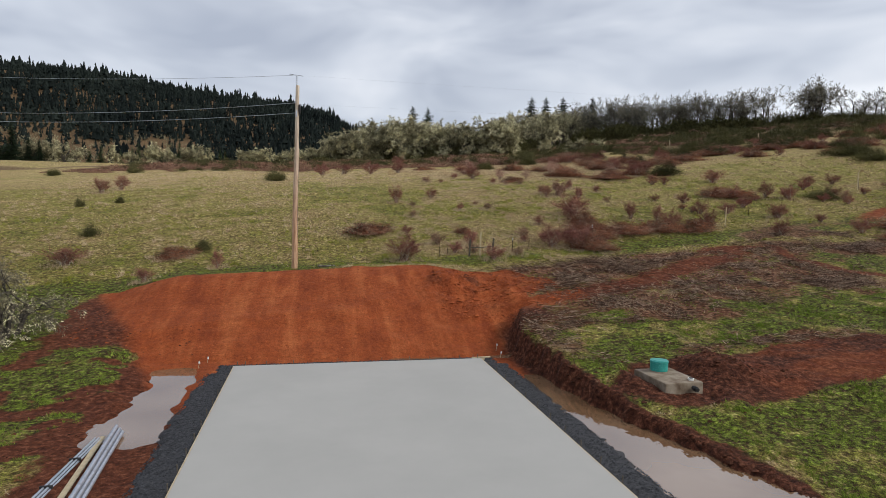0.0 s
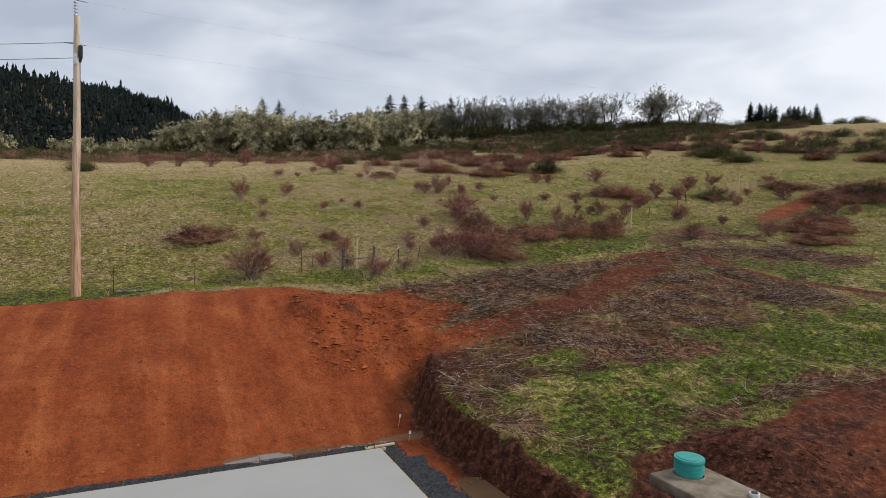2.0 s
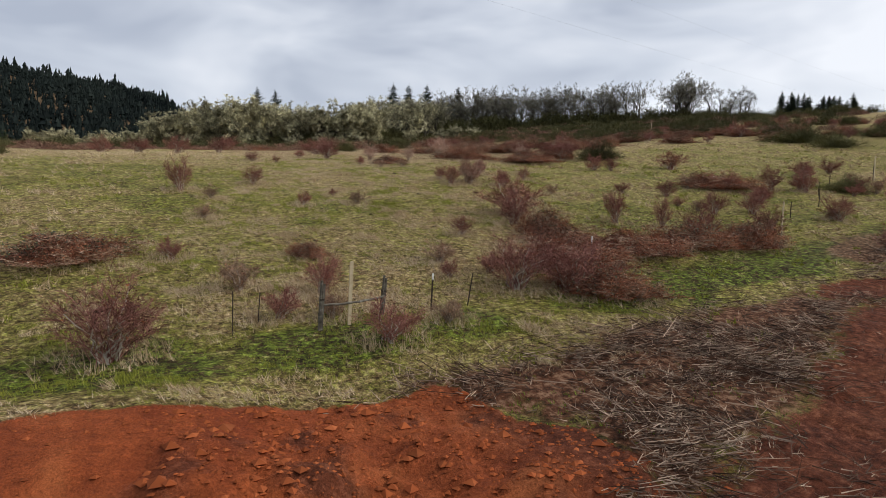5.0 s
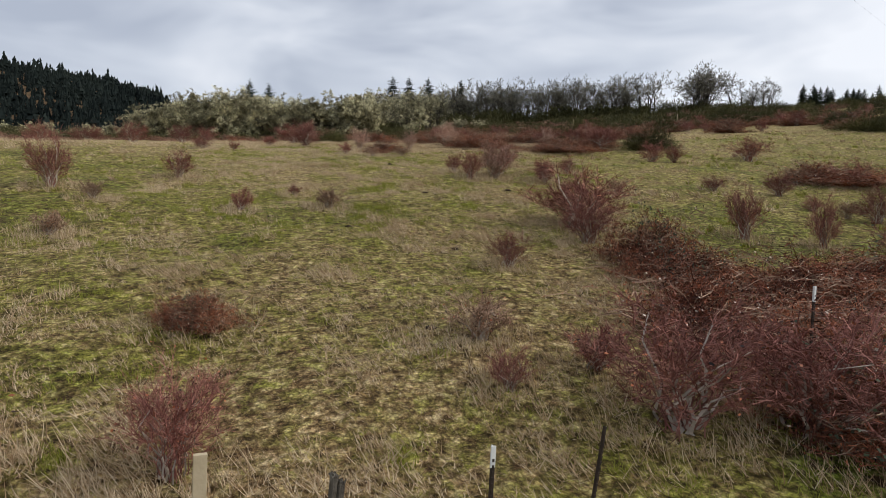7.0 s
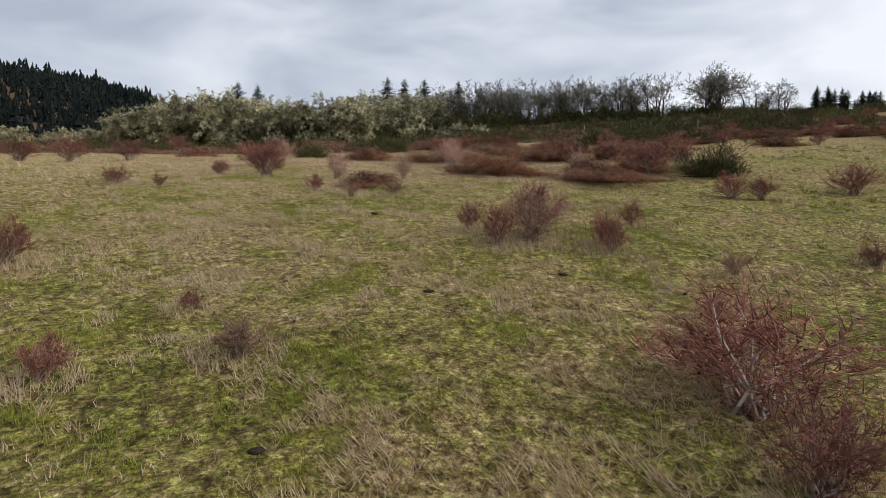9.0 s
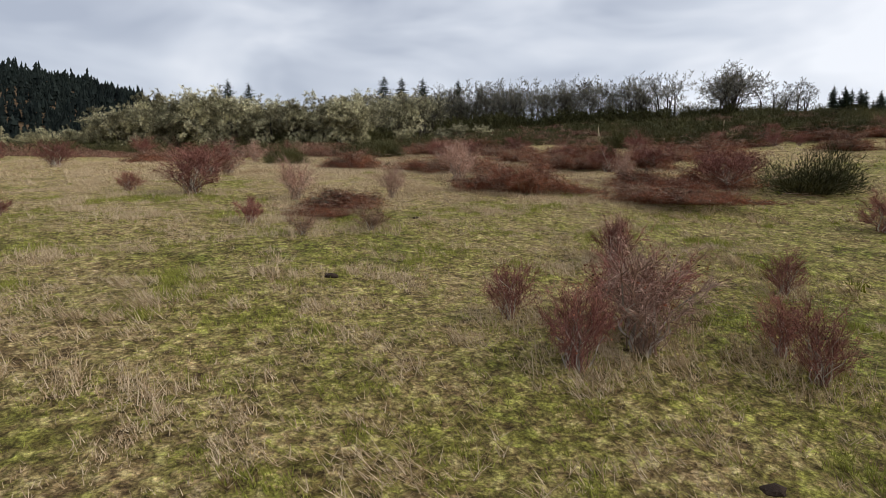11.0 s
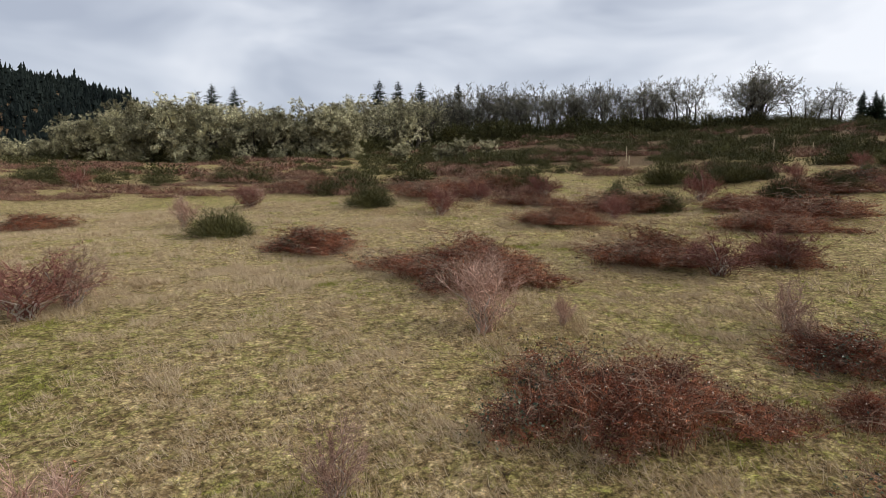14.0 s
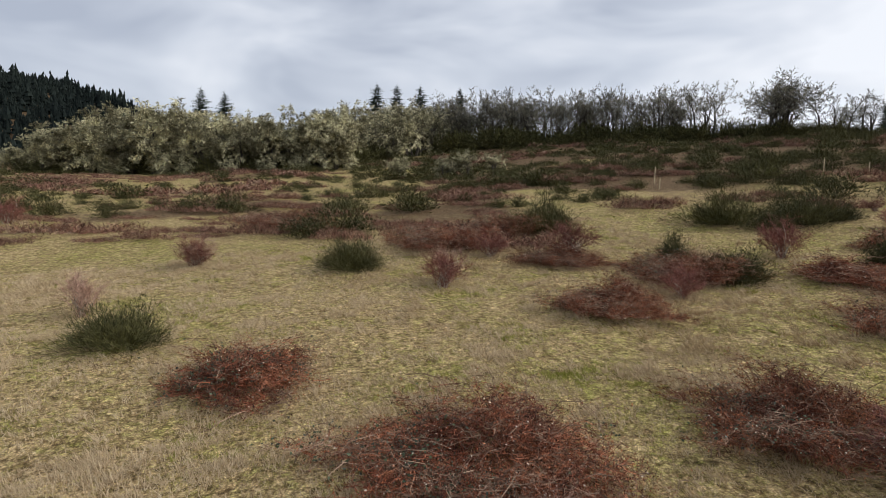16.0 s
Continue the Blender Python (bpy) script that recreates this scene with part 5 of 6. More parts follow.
def joined(meshes, mats):
    """Vertex and polygon arrays of several placed copies of meshes."""
    vs, fs_, base = [], [], 0
    for me, m in zip(meshes, mats):
        co = np.empty(len(me.vertices) * 3)
        me.vertices.foreach_get("co", co)
        co = co.reshape(-1, 3) @ np.array(m.to_3x3()).T + np.array(m.translation)
        vs.append(co)
        fs_ += [[v + base for v in p.vertices] for p in me.polygons]
        base += len(co)
    return np.concatenate(vs), fs_


def far_scrub(name, label, pick, kinds, far_kinds, slot, mat):
    todo = [q for q in far_list if q[0] == pick]
    mats = [Matrix.Translation((x, y, height1(x, y) - 0.05)) @ Matrix.Rotation(n, 4, "Z") @ Matrix.Diagonal((k * 2.0, k * 2.0, k * 1.2, 1)) for _, x, y, k, n in todo]
    v, f = joined([(kinds if q[2] < 160 else far_kinds)[q[4] % 3][slot][1] for q in todo], mats)
    tagged(new(name, mesh_from(name, v.tolist(), f, mat)), label, "scrub", kind="stuff")


far_scrub("far_broom", "dark olive broom scrub covering the upper slope", True, THIN_BROOMS, FAR_BROOMS, 0, BROOM)
far_scrub("far_bramble", "red-brown bramble scrub covering the upper slope", False, THIN_BRAMBLES, FAR_BRAMBLES, 0, SCRUB)
far_scrub("far_bramble_leaves", "dull red and brown leaves on the far brambles", False, THIN_BRAMBLES, FAR_BRAMBLES, 1, TAN_CANE)

for i, (x, y, k) in enumerate(UNDER):
    plant("evergreen_bush", "tall dark evergreen bush under the bare hilltop trees", "bush", "hilltop bushes", THIN_BROOMS[i % 4], x, y, k, i, 0.05, 1.5)

for i in range(46):
    x, y = sr.uniform(32, 62), sr.uniform(38, 58)
    if float(track_distance(np.array([x]), np.array([y]))[0]) < 1.6:
        continue
    if i % 3 == 2:
        plant("weed_clump", "clump of dry brown weed stalks in the grass", "weeds", "dry weed clumps", DRIES[i % 2], x, y, sr.uniform(0.7, 1.2), i, 0.03, 1.3)
    else:
        plant("shrub", "leafless twiggy shrub with red-brown stems in the grass", "shrub", "red-stemmed shrubs", REDS[i % 4], x, y, sr.uniform(0.4, 0.95), i, 0.03, 1.3)
for i in range(90):
    x, y = sr.uniform(50, 112), sr.uniform(54, 104)
    if float(track_distance(np.array([x]), np.array([y]))[0]) < 2.2 or x < 58 + 0.30 * (104 - y) or float(fnoise(x, y, 11.0, 33)) + 0.012 * (x - 60) < -0.1:
        continue
    if i % 4 == 0:
        ob = thing("bramble_thicket", "low sprawling bramble thicket with dull red-brown leaves", "bramble", "bramble thickets", Matrix.Translation((x, y, height1(x, y) - 0.05)) @ Matrix.Rotation(i, 4, "Z") @ Matrix.Diagonal((1.2, 1.2, 1.3, 1)))
        for pname, me, plabel in BRAMBLES[i % 3]:
            part(pname, me, None, ob, plabel)
    elif i % 4 == 1:
        plant("broom_bush", "dense dark green broom bush on the slope", "bush", "broom bushes", BROOMS[i % 3], x, y, sr.uniform(0.8, 1.4), i, 0.05, 1.2)
    else:
        plant("shrub", "leafless twiggy shrub with red-brown stems in the grass", "shrub", "red-stemmed shrubs", REDS[i % 5], x, y, sr.uniform(0.7, 1.2), i, 0.03, 1.2)
for x, y, w, h in ((46.0, 40.0, 5.5, 1.2), (49.0, 41.5, 4.0, 1.1), (43.0, 37.6, 4.0, 0.8), (58.0, 46.5, 5.0, 1.3)):
    ob = thing("bramble_thicket", "low sprawling bramble thicket with dull red-brown leaves", "bramble", "bramble thickets", Matrix.Translation((x, y, height1(x, y) - 0.05)) @ Matrix.Diagonal((w / 3.5, w / 3.5, h / 0.85, 1)))
    for pname, me, plabel in BRAMBLES[int(x) % 3]:
        part(pname, me, None, ob, plabel)

# ---------------------------------------------------------------- fence line
def lean_at(x, y, ax=0.0, ay=0.0, dz=0.0):
    return Matrix.Translation((x, y, height1(x, y) + dz)) @ Matrix.Rotation(radians(ax), 4, "X") @ Matrix.Rotation(radians(ay), 4, "Y")


def old_post(x, y, h, ax, ay):
    ob = thing("fence_post", "split old wooden fence post, dark and lichened", "fence post", "old fence posts", lean_at(x, y, ax, ay))
    r = random.Random(int(x * 10))
    for k, (dx, w, hh) in enumerate(((-0.026, 0.027, h), (0.03, 0.025, h * 0.94))):
        bm = box(bmesh.new(), (dx - w, -0.04, -0.3), (dx + w, 0.04, hh), 0.012)
        bmesh.ops.subdivide_edges(bm, edges=bm.edges[:], cuts=2)
        for v in bm.verts:
            v.co += Vector((r.gauss(0, 0.006), r.gauss(0, 0.006), r.gauss(0, 0.012)))
        part("split_rail" if k else "post", bm, GREY_WOOD, ob)
    part("wire_tie", tube(bmesh.new(), (-0.06, 0, h * 0.62), (0.06, 0, h * 0.63), 0.046, 0.046, 10, False), RUST, ob)
    return ob


def t_post(x, y, h, ax, ay, white=True):
    ob = thing("t_post", "dark green steel fence post with a white tip" if white else "thin dark steel fence rod leaning in the grass", "fence post", "steel fence posts", lean_at(x, y, ax, ay))
    bm = box(bmesh.new(), (-0.022 if white else -0.012, -0.005, -0.3), (0.022 if white else 0.012, 0.005, h * (0.82 if white else 1)), 0.002)
    box(bm, (-0.005, 0.004, -0.3), (0.005, 0.034, h * (0.82 if white else 1)), 0.002)
    for i in range(int(h / 0.06)):
        box(bm, (-0.009, -0.014, 0.05 + 0.054 * i), (0.009, -0.004, 0.075 + 0.054 * i))
    part("post", bm, RUST, ob)
    if white:
        bm = box(bmesh.new(), (-0.024, -0.007, h * 0.82), (0.024, 0.007, h), 0.002)
        box(bm, (-0.007, 0.006, h * 0.82), (0.007, 0.036, h), 0.002)
        part("tip", bm, WHITE, ob, "white painted tip")
    return ob


def stake(x, y, h, ax, ay, w=0.045, label="pale new sawn timber stake standing in the grass"):
    ob = thing("stake", label, "stake", "survey stakes", lean_at(x, y, ax, ay))
    bm = box(bmesh.new(), (-w, -w * 0.5, -0.25), (w, w * 0.5, h), 0.004)
    part("board", bm, PALE_WOOD, ob)
    return ob


old_post(10.36, 40.74, 1.2, 2, 2.5)
old_post(12.16, 41.33, 1.08, 2, 4.0)
stake(11.18, 41.0, 1.62, 0, 1.5, 0.044)
a0, a1 = Vector((10.36, 40.70, height1(10.36, 40.74) + 0.62)), Vector((12.2, 41.28, height1(12.16, 41.33) + 0.52))
rr = random.Random(4)
axis = (a1 - a0).normalized()
side = axis.cross(Vector((0, 0, 1))).normalized()
up = side.cross(axis)
ring_points = []
for i in range(13):
    q = a0.lerp(a1, i / 12) + up * (-0.05 * math.sin(math.pi * i / 12) + rr.uniform(-0.012, 0.012)) + side * rr.uniform(-0.012, 0.012)
    rad = 0.030 + rr.uniform(-0.004, 0.004)
    ring_points += [q + rad * (math.cos(w) * side + math.sin(w) * up) for w in (math.tau * k / 8 for k in range(8))]
rail_faces = [(8 * i + k, 8 * i + (k + 1) % 8, 8 * i + 8 + (k + 1) % 8, 8 * i + 8 + k) for i in range(12) for k in range(8)] + [tuple(range(7, -1, -1)), tuple(range(96, 104))]
rail = thing("fence_rail", "thin crooked pole rail tied between old posts, lichened", "fence rail")
part("rail", mesh_from("rail", ring_points, rail_faces, GREY_WOOD, True), GREY_WOOD, rail)
t_post(13.57, 41.25, 1.05, 0, 2.0)
t_post(14.74, 41.32, 0.95, 0, 9.0, False)
t_post(20.4, 43.0, 1.35, 0, 0.5)
t_post(8.34, 41.05, 1.05, 0, 0.5, False)
t_post(3.3, 39.61, 1.1, 0, 0.8, False)
t_post(0.15, 38.7, 1.2, 0, 1.5, False)
t_post(9.02, 41.66, 0.8, 0, 3, False)
stake(33.4, 45.4, 1.6, 0, 2, 0.04)
for x, y, h in ((45.5, 51.8, 0.9), (42.3, 49.6, 1.1), (55.4, 54.3, 1.0), (49.0, 53.4, 1.0), (37.6, 48.0, 0.9)):
    t_post(x, y, h, 0, 1.5, False)
for x, y, h in ((79.5, 128.9, 1.9), (96.0, 120.5, 1.9), (76.8, 125.4, 1.1), (86.0, 123.0, 1.1), (92.0, 121.0, 1.1), (100.0, 118.0, 1.3), (55.0, 54.0, 1.8)):
    stake(x, y, h, 0, 1, 0.05, "pale fence stake on the scrubby hillside")


ob = thing("log", "short dark weathered log lying on the bank's crest", "log", at=Matrix.Translation((0.75, 38.4, height1(0.75, 38.4) + 0.06)) @ Matrix.Rotation(radians(14), 4, "Z"))
bm = bmesh.new()
for i in range(5):
    tube(bm, (-0.5 + 0.2 * i, 0.02 * math.sin(2 * i), 0), (-0.3 + 0.2 * i, 0.02 * math.sin(2 * i + 2), 0), 0.07 - 0.006 * i, 0.064 - 0.006 * i, 9)
part("trunk", bm, GREY_WOOD, ob)
MOUND_SPOTS = [(15.9, 53.6, 0.10), (20.3, 58.4, 0.12), (21.8, 66.5, 0.14), (25.6, 71.2, 0.12), (18.0, 51.0, 0.10), (24.2, 58.8, 0.13), (15.2, 46.2, 0.10)]
for i, (x, y, s_) in enumerate(MOUND_SPOTS):
    ob = thing("molehill", "small dark heap of fresh earth in the grass", "molehill", "molehills", Matrix.Translation((x, y, height1(x, y))))
    bm = bmesh.new()
    bmesh.ops.create_icosphere(bm, subdivisions=2, radius=1.0)
    for v in bm.verts:
        k = 1 + 0.3 * noise.noise(v.co * 2.3 + Vector((i, 0, 0)))
        v.co = Vector((v.co.x * s_ * 1.1 * k, v.co.y * s_ * 0.9 * k, v.co.z * s_ * 0.45 * k))
    part("heap", bm, BLACK_EARTH, ob)


# ---------------------------------------------------------------- pad details
def form_stake(x, y, ax, ay):
    ob = thing("form_stake", "thin grey form stake driven beside the slab edge", "stake", "form stakes", Matrix.Translation((x, y, -0.12)) @ Matrix.Rotation(radians(ax), 4, "X") @ Matrix.Rotation(radians(ay), 4, "Y"))
    part("board", box(bmesh.new(), (-0.012, -0.012, -0.15), (0.012, 0.012, 0.27), 0.003), GREY_WOOD, ob)


fr2 = random.Random(8)
for i in range(16):
    form_stake(-3.19, 24.9 - 1.05 * i, fr2.uniform(-5, 5), fr2.uniform(-6, 2))
    form_stake(7.19, 24.6 - 1.15 * i, fr2.uniform(-5, 5), fr2.uniform(-2, 6))
for x in (-3.0, -2.7, -1.9, -0.8, 1.0, 2.8, 4.0, 4.9, 6.2, 6.8, 7.0):
    form_stake(x, 25.68, fr2.uniform(-6, 3), fr2.uniform(-5, 5))
for nm, lo, hi in (("form_board", (-3.16, 3.0, -0.16), (-3.125, 25.6, -0.012)), ("form_board", (7.115, 3.0, -0.16), (7.15, 25.6, -0.012)), ("form_board", (-3.16, 25.605, -0.16), (7.3, 25.64, -0.012))):
    ob = thing(nm, "thin pale form board along the slab edge", "board", "form boards")
    part("board", box(bmesh.new(), lo, hi, 0.004), PALE_WOOD, ob)
ob = thing("corner_board", "short pale board lying at the slab corner", "board", at=Matrix.Translation((7.25, 25.75, -0.02)) @ Matrix.Rotation(radians(4), 4, "Z"))
part("board", box(bmesh.new(), (-0.5, -0.05, 0), (0.35, 0.05, 0.04), 0.005), PALE_WOOD, ob)
for x, y, h in ((8.35, 27.4, 0.35), (-4.6, 26.3, 0.3), (8.2, 26.2, 0.3), (-4.35, 26.9, 0.25)):
    ob = thing("marker_flag", "small pale marker peg in the mud", "marker", "marker pegs", lean_at(x, y, 0, 8))
    part("peg", tube(bmesh.new(), (0, 0, -0.05), (0, 0, h), 0.012, 0.01, 6), PALE_WOOD, ob)
    part("tip", tube(bmesh.new(), (0, 0, h - 0.09), (0, 0, h), 0.04, 0.025, 8), WHITE, ob, "pale plastic tip")


def pipe(a, b, r, mat, name, label, group):
    ob = thing(name, label, "pipe", group)
    bm = bmesh.new()
    tube(bm, a, b, r, r, 14, False)
    tube(bm, b, a, r * 0.82, r * 0.82, 14, False)
    part("tube", bm, mat, ob)


pz = -0.2 + 0.05
for k in range(3):
    for j in range(3 - k):
        ox = 0.13 * j + 0.065 * k
        pipe((-5.05 + ox, 12.6, pz + 0.10 * k + 0.0), (-5.62 + ox, 18.75 + 0.03 * j, pz + 0.10 * k), 0.055, STEEL, "conduit_pipe", "long galvanised steel conduit pipe lying in a stack", "conduit pipes")
for j in range(5):
    pipe((-6.12 + 0.05 * j, 12.4, pz + 0.04 * (j % 2)), (-5.95 + 0.045 * j, 18.3, pz + 0.04 * (j % 2)), 0.027, STEEL, "thin_conduit", "thin grey steel conduit in a strapped bundle", "thin conduits")
for q in (13.5, 15.2, 16.8):
    t = (q - 12.4) / 5.9
    ob = thing("strap", "dark strap round the thin conduits", "strap", "straps", Matrix.Translation((-6.02 + 0.17 * t, q, pz + 0.02)))
    part("band", box(bmesh.new(), (-0.14, -0.03, -0.05), (0.14, 0.03, 0.07), 0.02), BLACK, ob)
ob = thing("timber", "long pale sawn timber lying between the pipes", "timber")
bm = box(bmesh.new(), (-0.07, -3.0, -0.02), (0.07, 3.0, 0.02), 0.005)
part("board", bm, PALE_WOOD, ob)
ob.matrix_basis = Matrix.Translation((-5.52, 15.5, pz + 0.0)) @ Matrix.Rotation(radians(5), 4, "Z")

# lichened oak at the edge of the pad
wood, fine, moss = branchy(611, h=4.2, spread=0.75, levels=6, splits=2, thick=0.10, leafy=0.15, leaf_size=0.06, stems=4, twig_w=0.010, droop=0.8, fur=2)
kk = max(v.z for v in wood.v + fine.v) / 4.0
for s_ in (wood, fine, moss):
    s_.v = [Vector((v.x / kk * 1.25, v.y / kk * 1.25, v.z / kk)) for v in s_.v]
plant("oak_tree", "small gnarled oak with drooping twigs hung with pale lichen", "tree", "", [("trunk", wood.mesh("oak_trunk", BARK), ""), ("crown", fine.mesh("oak_crown", TWIG), ""), ("lichen", moss.mesh("oak_lichen", LICHEN), "pale grey-green lichen on the twigs")], -12.9, 29.6, 1.0, 0.4, 0.1)


# ---------------------------------------------------------------- grass, litter, clods
def scatter(n, x0, x1, y0, y1, seed):
    g = np.random.default_rng(seed)
    return g, g.uniform(x0, x1, n), g.uniform(y0, y1, n)


def tufts(name, label, x, y, g, blades, h, w, lean, mat):
    """Grass tufts: leaning blades that share one root, all in one mesh."""
    n = len(x)
    z = height(x, y)
    root = np.stack([x, y, z - 0.02], -1)
    a = g.uniform(0, 6.283, (n, blades))
    comb = 2.4 + 1.6 * fnoise(x, y, 3.0, 75)[:, None]
    a = np.where(g.random((n, blades)) < 0.55, comb + g.normal(0, 0.5, (n, blades)), a)
    L = h[:, None] * g.uniform(0.5, 1.2, (n, blades))
    le = np.clip(lean + g.normal(0, 0.3, (n, blades)), 0.05, 1.45)
    tip = np.stack([np.cos(a) * np.sin(le) * L, np.sin(a) * np.sin(le) * L, np.cos(le) * L], -1)
    t2 = g.uniform(0, 6.283, (n, blades))
    side = np.stack([np.cos(t2), np.sin(t2), np.zeros_like(a)], -1) * w
    R = root[:, None, :]
    R = R + np.concatenate([g.normal(0, 0.035, (n, blades, 2)), np.zeros((n, blades, 1))], -1)
    verts = np.stack([R - side, R + side, R + tip], 2).reshape(-1, 3)
    tris = np.arange(n * blades * 3).reshape(-1, 3)
    me = bpy.data.meshes.new(name)
    me.vertices.add(len(verts))
    me.vertices.foreach_set("co", verts.ravel())
    me.loops.add(tris.size)
    me.loops.foreach_set("vertex_index", tris.ravel())
    me.polygons.add(len(tris))
    me.polygons.foreach_set("loop_start", np.arange(0, tris.size, 3))
    me.update(calc_edges=True)
    me.materials.append(mat)
    return tagged(new(name, me), label, "grass", kind="stuff")


def grassy(n, x0, x1, y0, y1, seed, keep):
    """Tuft spots, gathered into tussocks with gaps between them."""
    g, x, y = scatter(n // 7, x0, x1, y0, y1, seed)
    x = np.repeat(x, 7) + g.normal(0, 0.13, 7 * len(x))
    y = np.repeat(y, 7) + g.normal(0, 0.13, len(x))
    b, gr_, lt = cover(x, y)
    thick = np.clip(0.60 + 1.3 * fnoise(x, y, 0.8, 72), 0.08, 1)
    ok = (g.random(len(x)) > b * 1.4) & (g.random(len(x)) > 0.75 * lt) & (g.random(len(x)) < thick) & keep(x, y)
    return g, x[ok], y[ok], gr_[ok]


def corridor(x, y):
    """The belt of pasture along the slope that is passed closest."""
    c = 12.5 + 0.40 * (y - 42)
    return np.abs(x - c) < 9 + 0.10 * np.maximum(y - 42, 0)


def do_grass(n, x0, x1, y0, y1, seed, keep, blades, size, width, fresh=None):
    g, x, y, gr_ = grassy(n, x0, x1, y0, y1, seed, keep)
    green = 0.75 * vnoise(x, y, 0.5, 77) + 0.25 * g.random(len(x)) < np.clip(gr_ * (1.25 if fresh else 0.85), 0.08, 0.95)
    clump = np.clip(1 + 1.3 * fnoise(x, y, 1.1, 71), 0.35, 2.0)
    hd = size * clump * g.uniform(0.7, 1.3, len(x))
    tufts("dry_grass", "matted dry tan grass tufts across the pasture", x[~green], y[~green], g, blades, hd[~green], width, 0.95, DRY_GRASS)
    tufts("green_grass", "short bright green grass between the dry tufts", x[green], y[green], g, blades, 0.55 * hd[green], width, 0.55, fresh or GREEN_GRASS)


do_grass(440000, -4, 62, 36.5, 92, 31, corridor, 6, 0.17, 0.0075)
do_grass(120000, 8, 62, 88, 116, 32, lambda x, y: np.abs(x - 37) < 22, 6, 0.20, 0.011)
do_grass(60000, -30, 70, 36.5, 116, 33, lambda x, y: ~corridor(x, y), 6, 0.26, 0.018)
do_grass(70000, 8.8, 34, 11, 36, 34, lambda x, y: y < 36, 6, 0.15, 0.009, VIVID_GRASS)
do_grass(14000, -16, -6.5, 11, 30, 35, lambda x, y: y < 30, 6, 0.14, 0.009, VIVID_GRASS)

# taller dry grass round the shrubs and thickets
g_ = np.random.default_rng(44)
rx_, ry_ = [], []
for x, y, w, h in BRAMBLE_SPOTS + BRAMBLE_SPOTS_HIGH + RED_SPOTS + RED_SPOTS_HIGH + PINK_SPOTS + DRY_SPOTS:
    n_ = int(40 + 45 * w)
    a_ = g_.uniform(0, 6.283, n_)
    q_ = (0.35 + 0.42 * w) * g_.uniform(0.45, 1.25, n_)
    rx_.append(x + q_ * np.cos(a_))
    ry_.append(y + 0.8 * q_ * np.sin(a_))
rx_, ry_ = np.concatenate(rx_), np.concatenate(ry_)
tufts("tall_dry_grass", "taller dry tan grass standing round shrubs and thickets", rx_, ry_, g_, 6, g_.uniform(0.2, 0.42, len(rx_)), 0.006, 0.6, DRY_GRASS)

# cut brush lying where the slope was cleared
st, sd = Soup(61), Soup(62)
r = st.r
g_, bx_, by_ = scatter(110000, 8.8, 40, 20, 42, 66)
ok_ = g_.random(110000) < cover(bx_, by_)[2] * np.clip(0.35 + 2.2 * fnoise(bx_, by_, 1.3, 81), 0.03, 1)
bx_, by_ = bx_[ok_][:38000], by_[ok_][:38000]
for x, y, z0_ in zip(bx_.tolist(), by_.tolist(), height(bx_, by_).tolist()):
    a = r.gauss(0.5 + 1.5 * math.sin(x * 0.7 + y), 0.9)
    L = abs(r.gauss(0, 0.24)) + 0.10 if r.random() < 0.93 else r.uniform(0.5, 1.2)
    d = Vector((math.cos(a), math.sin(a), r.gauss(0.06, 0.16)))
    p = Vector((x, y, z0_ + r.uniform(0.0, 0.16)))
    s_ = st if r.random() < 0.5 else sd
    q = p + d * L
    w_ = r.uniform(0.006, 0.014)
    s_.tube(p, q, w_, w_ * 0.5, 3)
    for _ in range(2):
        m_ = p.lerp(q, r.uniform(0.2, 0.9))
        s_.blade(m_, m_ + s_.jitter(d, 0.6) * L * 0.6, 0.008)
tagged(new("cut_brush", st.mesh("cut_brush", STICK)), "pale cut twigs scattered over the cleared ground", "brush", kind="stuff")
tagged(new("dark_brush", sd.mesh("dark_brush", DARK_STICK)), "dark cut twigs scattered over the cleared ground", "brush", kind="stuff")


def lumps(name, label, category, pts, mat, seed):
    """Rough little stones or clods, each a dented octahedron-like lump."""
    rr_ = random.Random(seed)
    v, f = [], []
    for x, y, z, s in pts:
        k = len(v)
        base = [(1, 0, 0), (0, 1, 0), (-1, 0, 0), (0, -1, 0), (0, 0, 1), (0, 0, -1)]
        w = rr_.uniform(0, 6.28)
        for bx, by, bz in base:
            q = s * rr_.uniform(0.6, 1.2)
            v.append((x + q * (bx * math.cos(w) - by * math.sin(w)), y + q * (bx * math.sin(w) + by * math.cos(w)), z + q * bz * 0.5))
        f += [(k + i, k + (i + 1) % 4, k + 4) for i in range(4)] + [(k + (i + 1) % 4, k + i, k + 5) for i in range(4)]
    return tagged(new(name, mesh_from(name, v, f, mat)), label, category, kind="stuff")


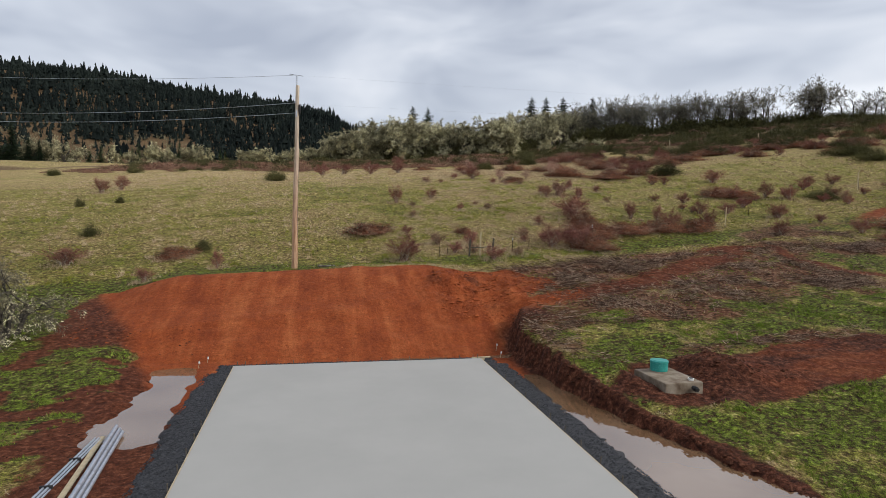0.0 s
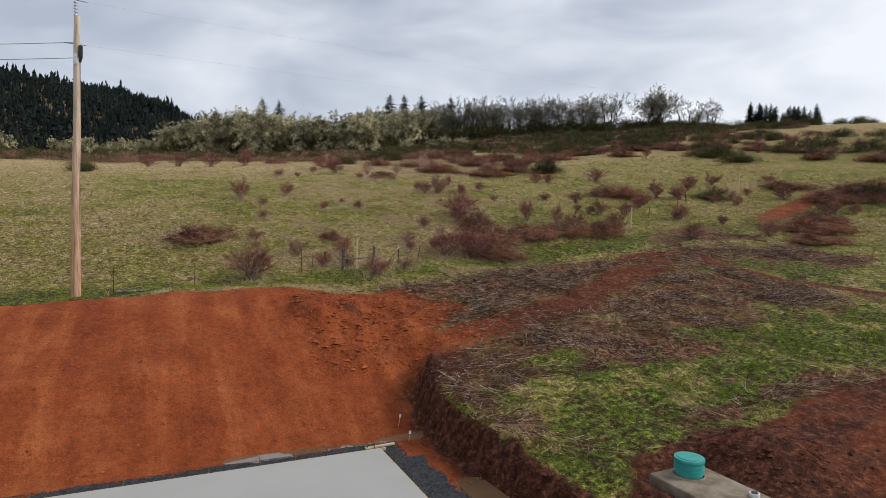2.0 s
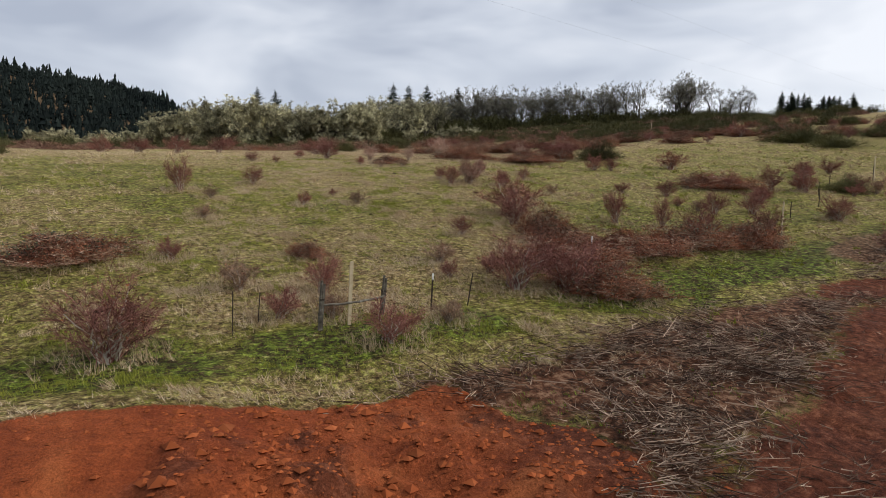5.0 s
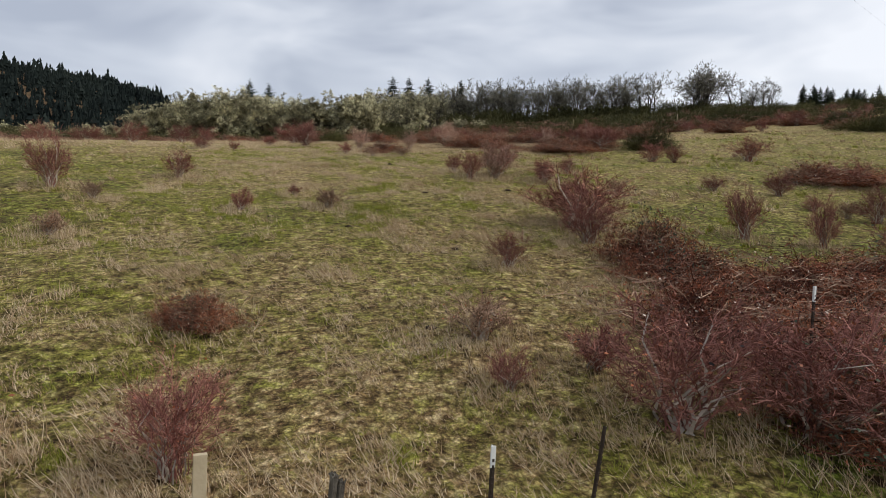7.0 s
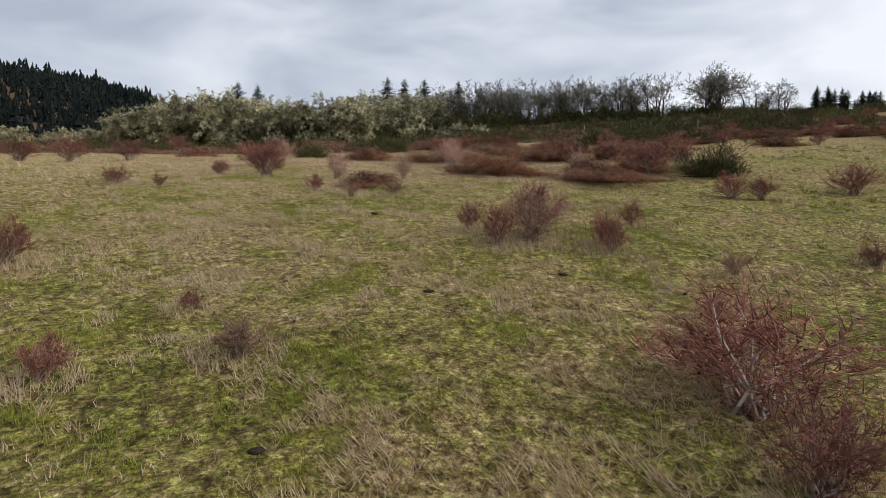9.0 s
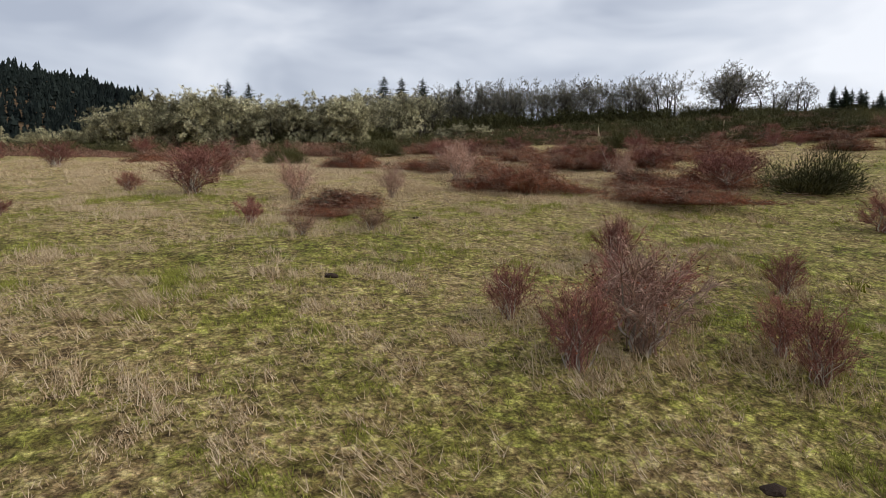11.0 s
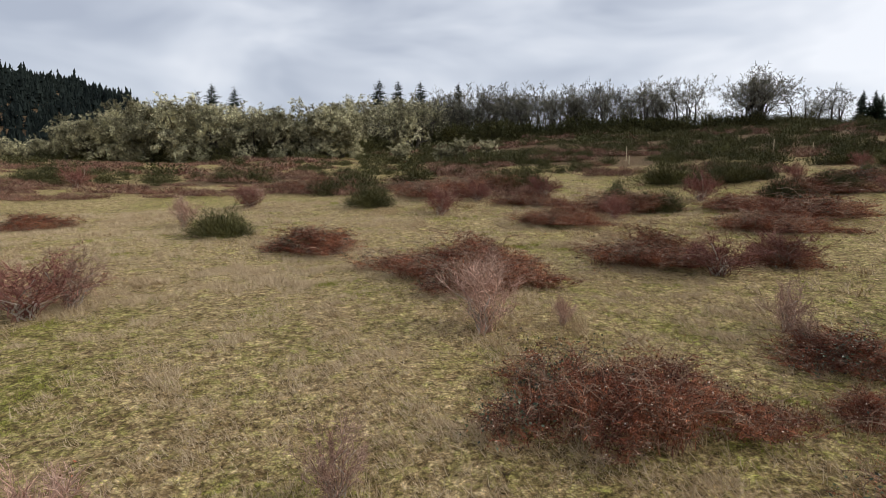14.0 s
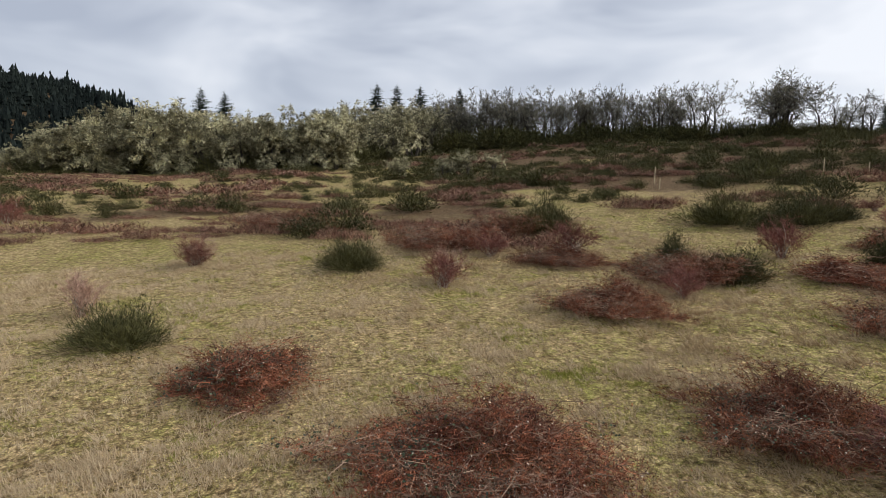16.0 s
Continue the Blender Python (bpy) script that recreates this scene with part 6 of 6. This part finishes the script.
SOIL = simple("red_soil_clods", [(0.3, (0.20, 0.048, 0.016)), (0.5, (0.29, 0.072, 0.022)), (0.7, (0.38, 0.11, 0.038))], 1.2, 0.95, 0.15, bumps=0.4, island=0.35)
cr_ = random.Random(17)
g_, cx_, cy_ = scatter(18000, -10.5, 14.5, 26.8, 37.2, 67)
near_ = np.where((cx_ > 6.5) & (cy_ > 30), 1.0, 0.12)
ok_ = (g_.random(18000) < near_) & (cover(cx_, cy_)[0] > 0.6)
cx_, cy_, near_ = cx_[ok_][:6000], cy_[ok_][:6000], near_[ok_][:6000]
cs_ = np.minimum(0.2, np.abs(g_.normal(0, 0.03, len(cx_))) + 0.012) * np.where((near_ == 1) & (g_.random(len(cx_)) < 0.3), 2.0, 1)
mx_, my_ = g_.normal(13.8, 1.7, 900), g_.normal(19.4, 1.1, 900)
out_ = (np.abs(mx_ - 12.12) > 0.8) | (np.abs(my_ - 19.2) > 1.1)
ry_ = g_.uniform(12, 29, 700)
rx_ = right_foot(ry_) + g_.uniform(0.3, 1.0, 700)
lx_, ly_ = g_.uniform(-10, -5, 500), g_.uniform(14, 30, 500)
dx_ = np.concatenate([mx_[out_], rx_, lx_])
dy_ = np.concatenate([my_[out_], ry_, ly_])
ds_ = np.concatenate([np.abs(g_.normal(0, 0.045, out_.sum())) + 0.012, np.abs(g_.normal(0, 0.05, 700)) + 0.012, np.abs(g_.normal(0, 0.03, 500)) + 0.01])
DARK_SOIL = simple("dark_topsoil_clods", [(0.3, (0.035, 0.014, 0.008)), (0.7, (0.12, 0.045, 0.024))], 1.2, 0.95, 0.15, bumps=0.4, island=0.35)
lumps("topsoil_clods", "dark brown clods of topsoil along the dug edges", "soil", list(zip(dx_.tolist(), dy_.tolist(), height(dx_, dy_).tolist(), ds_.tolist())), DARK_SOIL, 3)
pts = list(zip(cx_.tolist(), cy_.tolist(), height(cx_, cy_).tolist(), cs_.tolist()))
lumps("soil_clods", "loose clods of red earth on the cut bank", "soil", pts, SOIL, 2)
pts = []
while len(pts) < 9000:
    x, y = cr_.uniform(-4.5, 8.5), cr_.uniform(11, 26.4)
    out = max(-3.16 - x, x - 7.15, y - 25.64)
    if out < 0.01 or out > 1.15:
        continue
    z = -0.07 - 0.06 * out - 0.45 * max(0.0, out - (1.1 if y < 25 else 0.75) + 0.2)
    if z > -0.26:
        pts.append((x, y, z + 0.005, cr_.uniform(0.012, 0.034)))
lumps("crushed_rock", "dark wet crushed rock beside the slab", "gravel", pts, GRAVEL, 4)
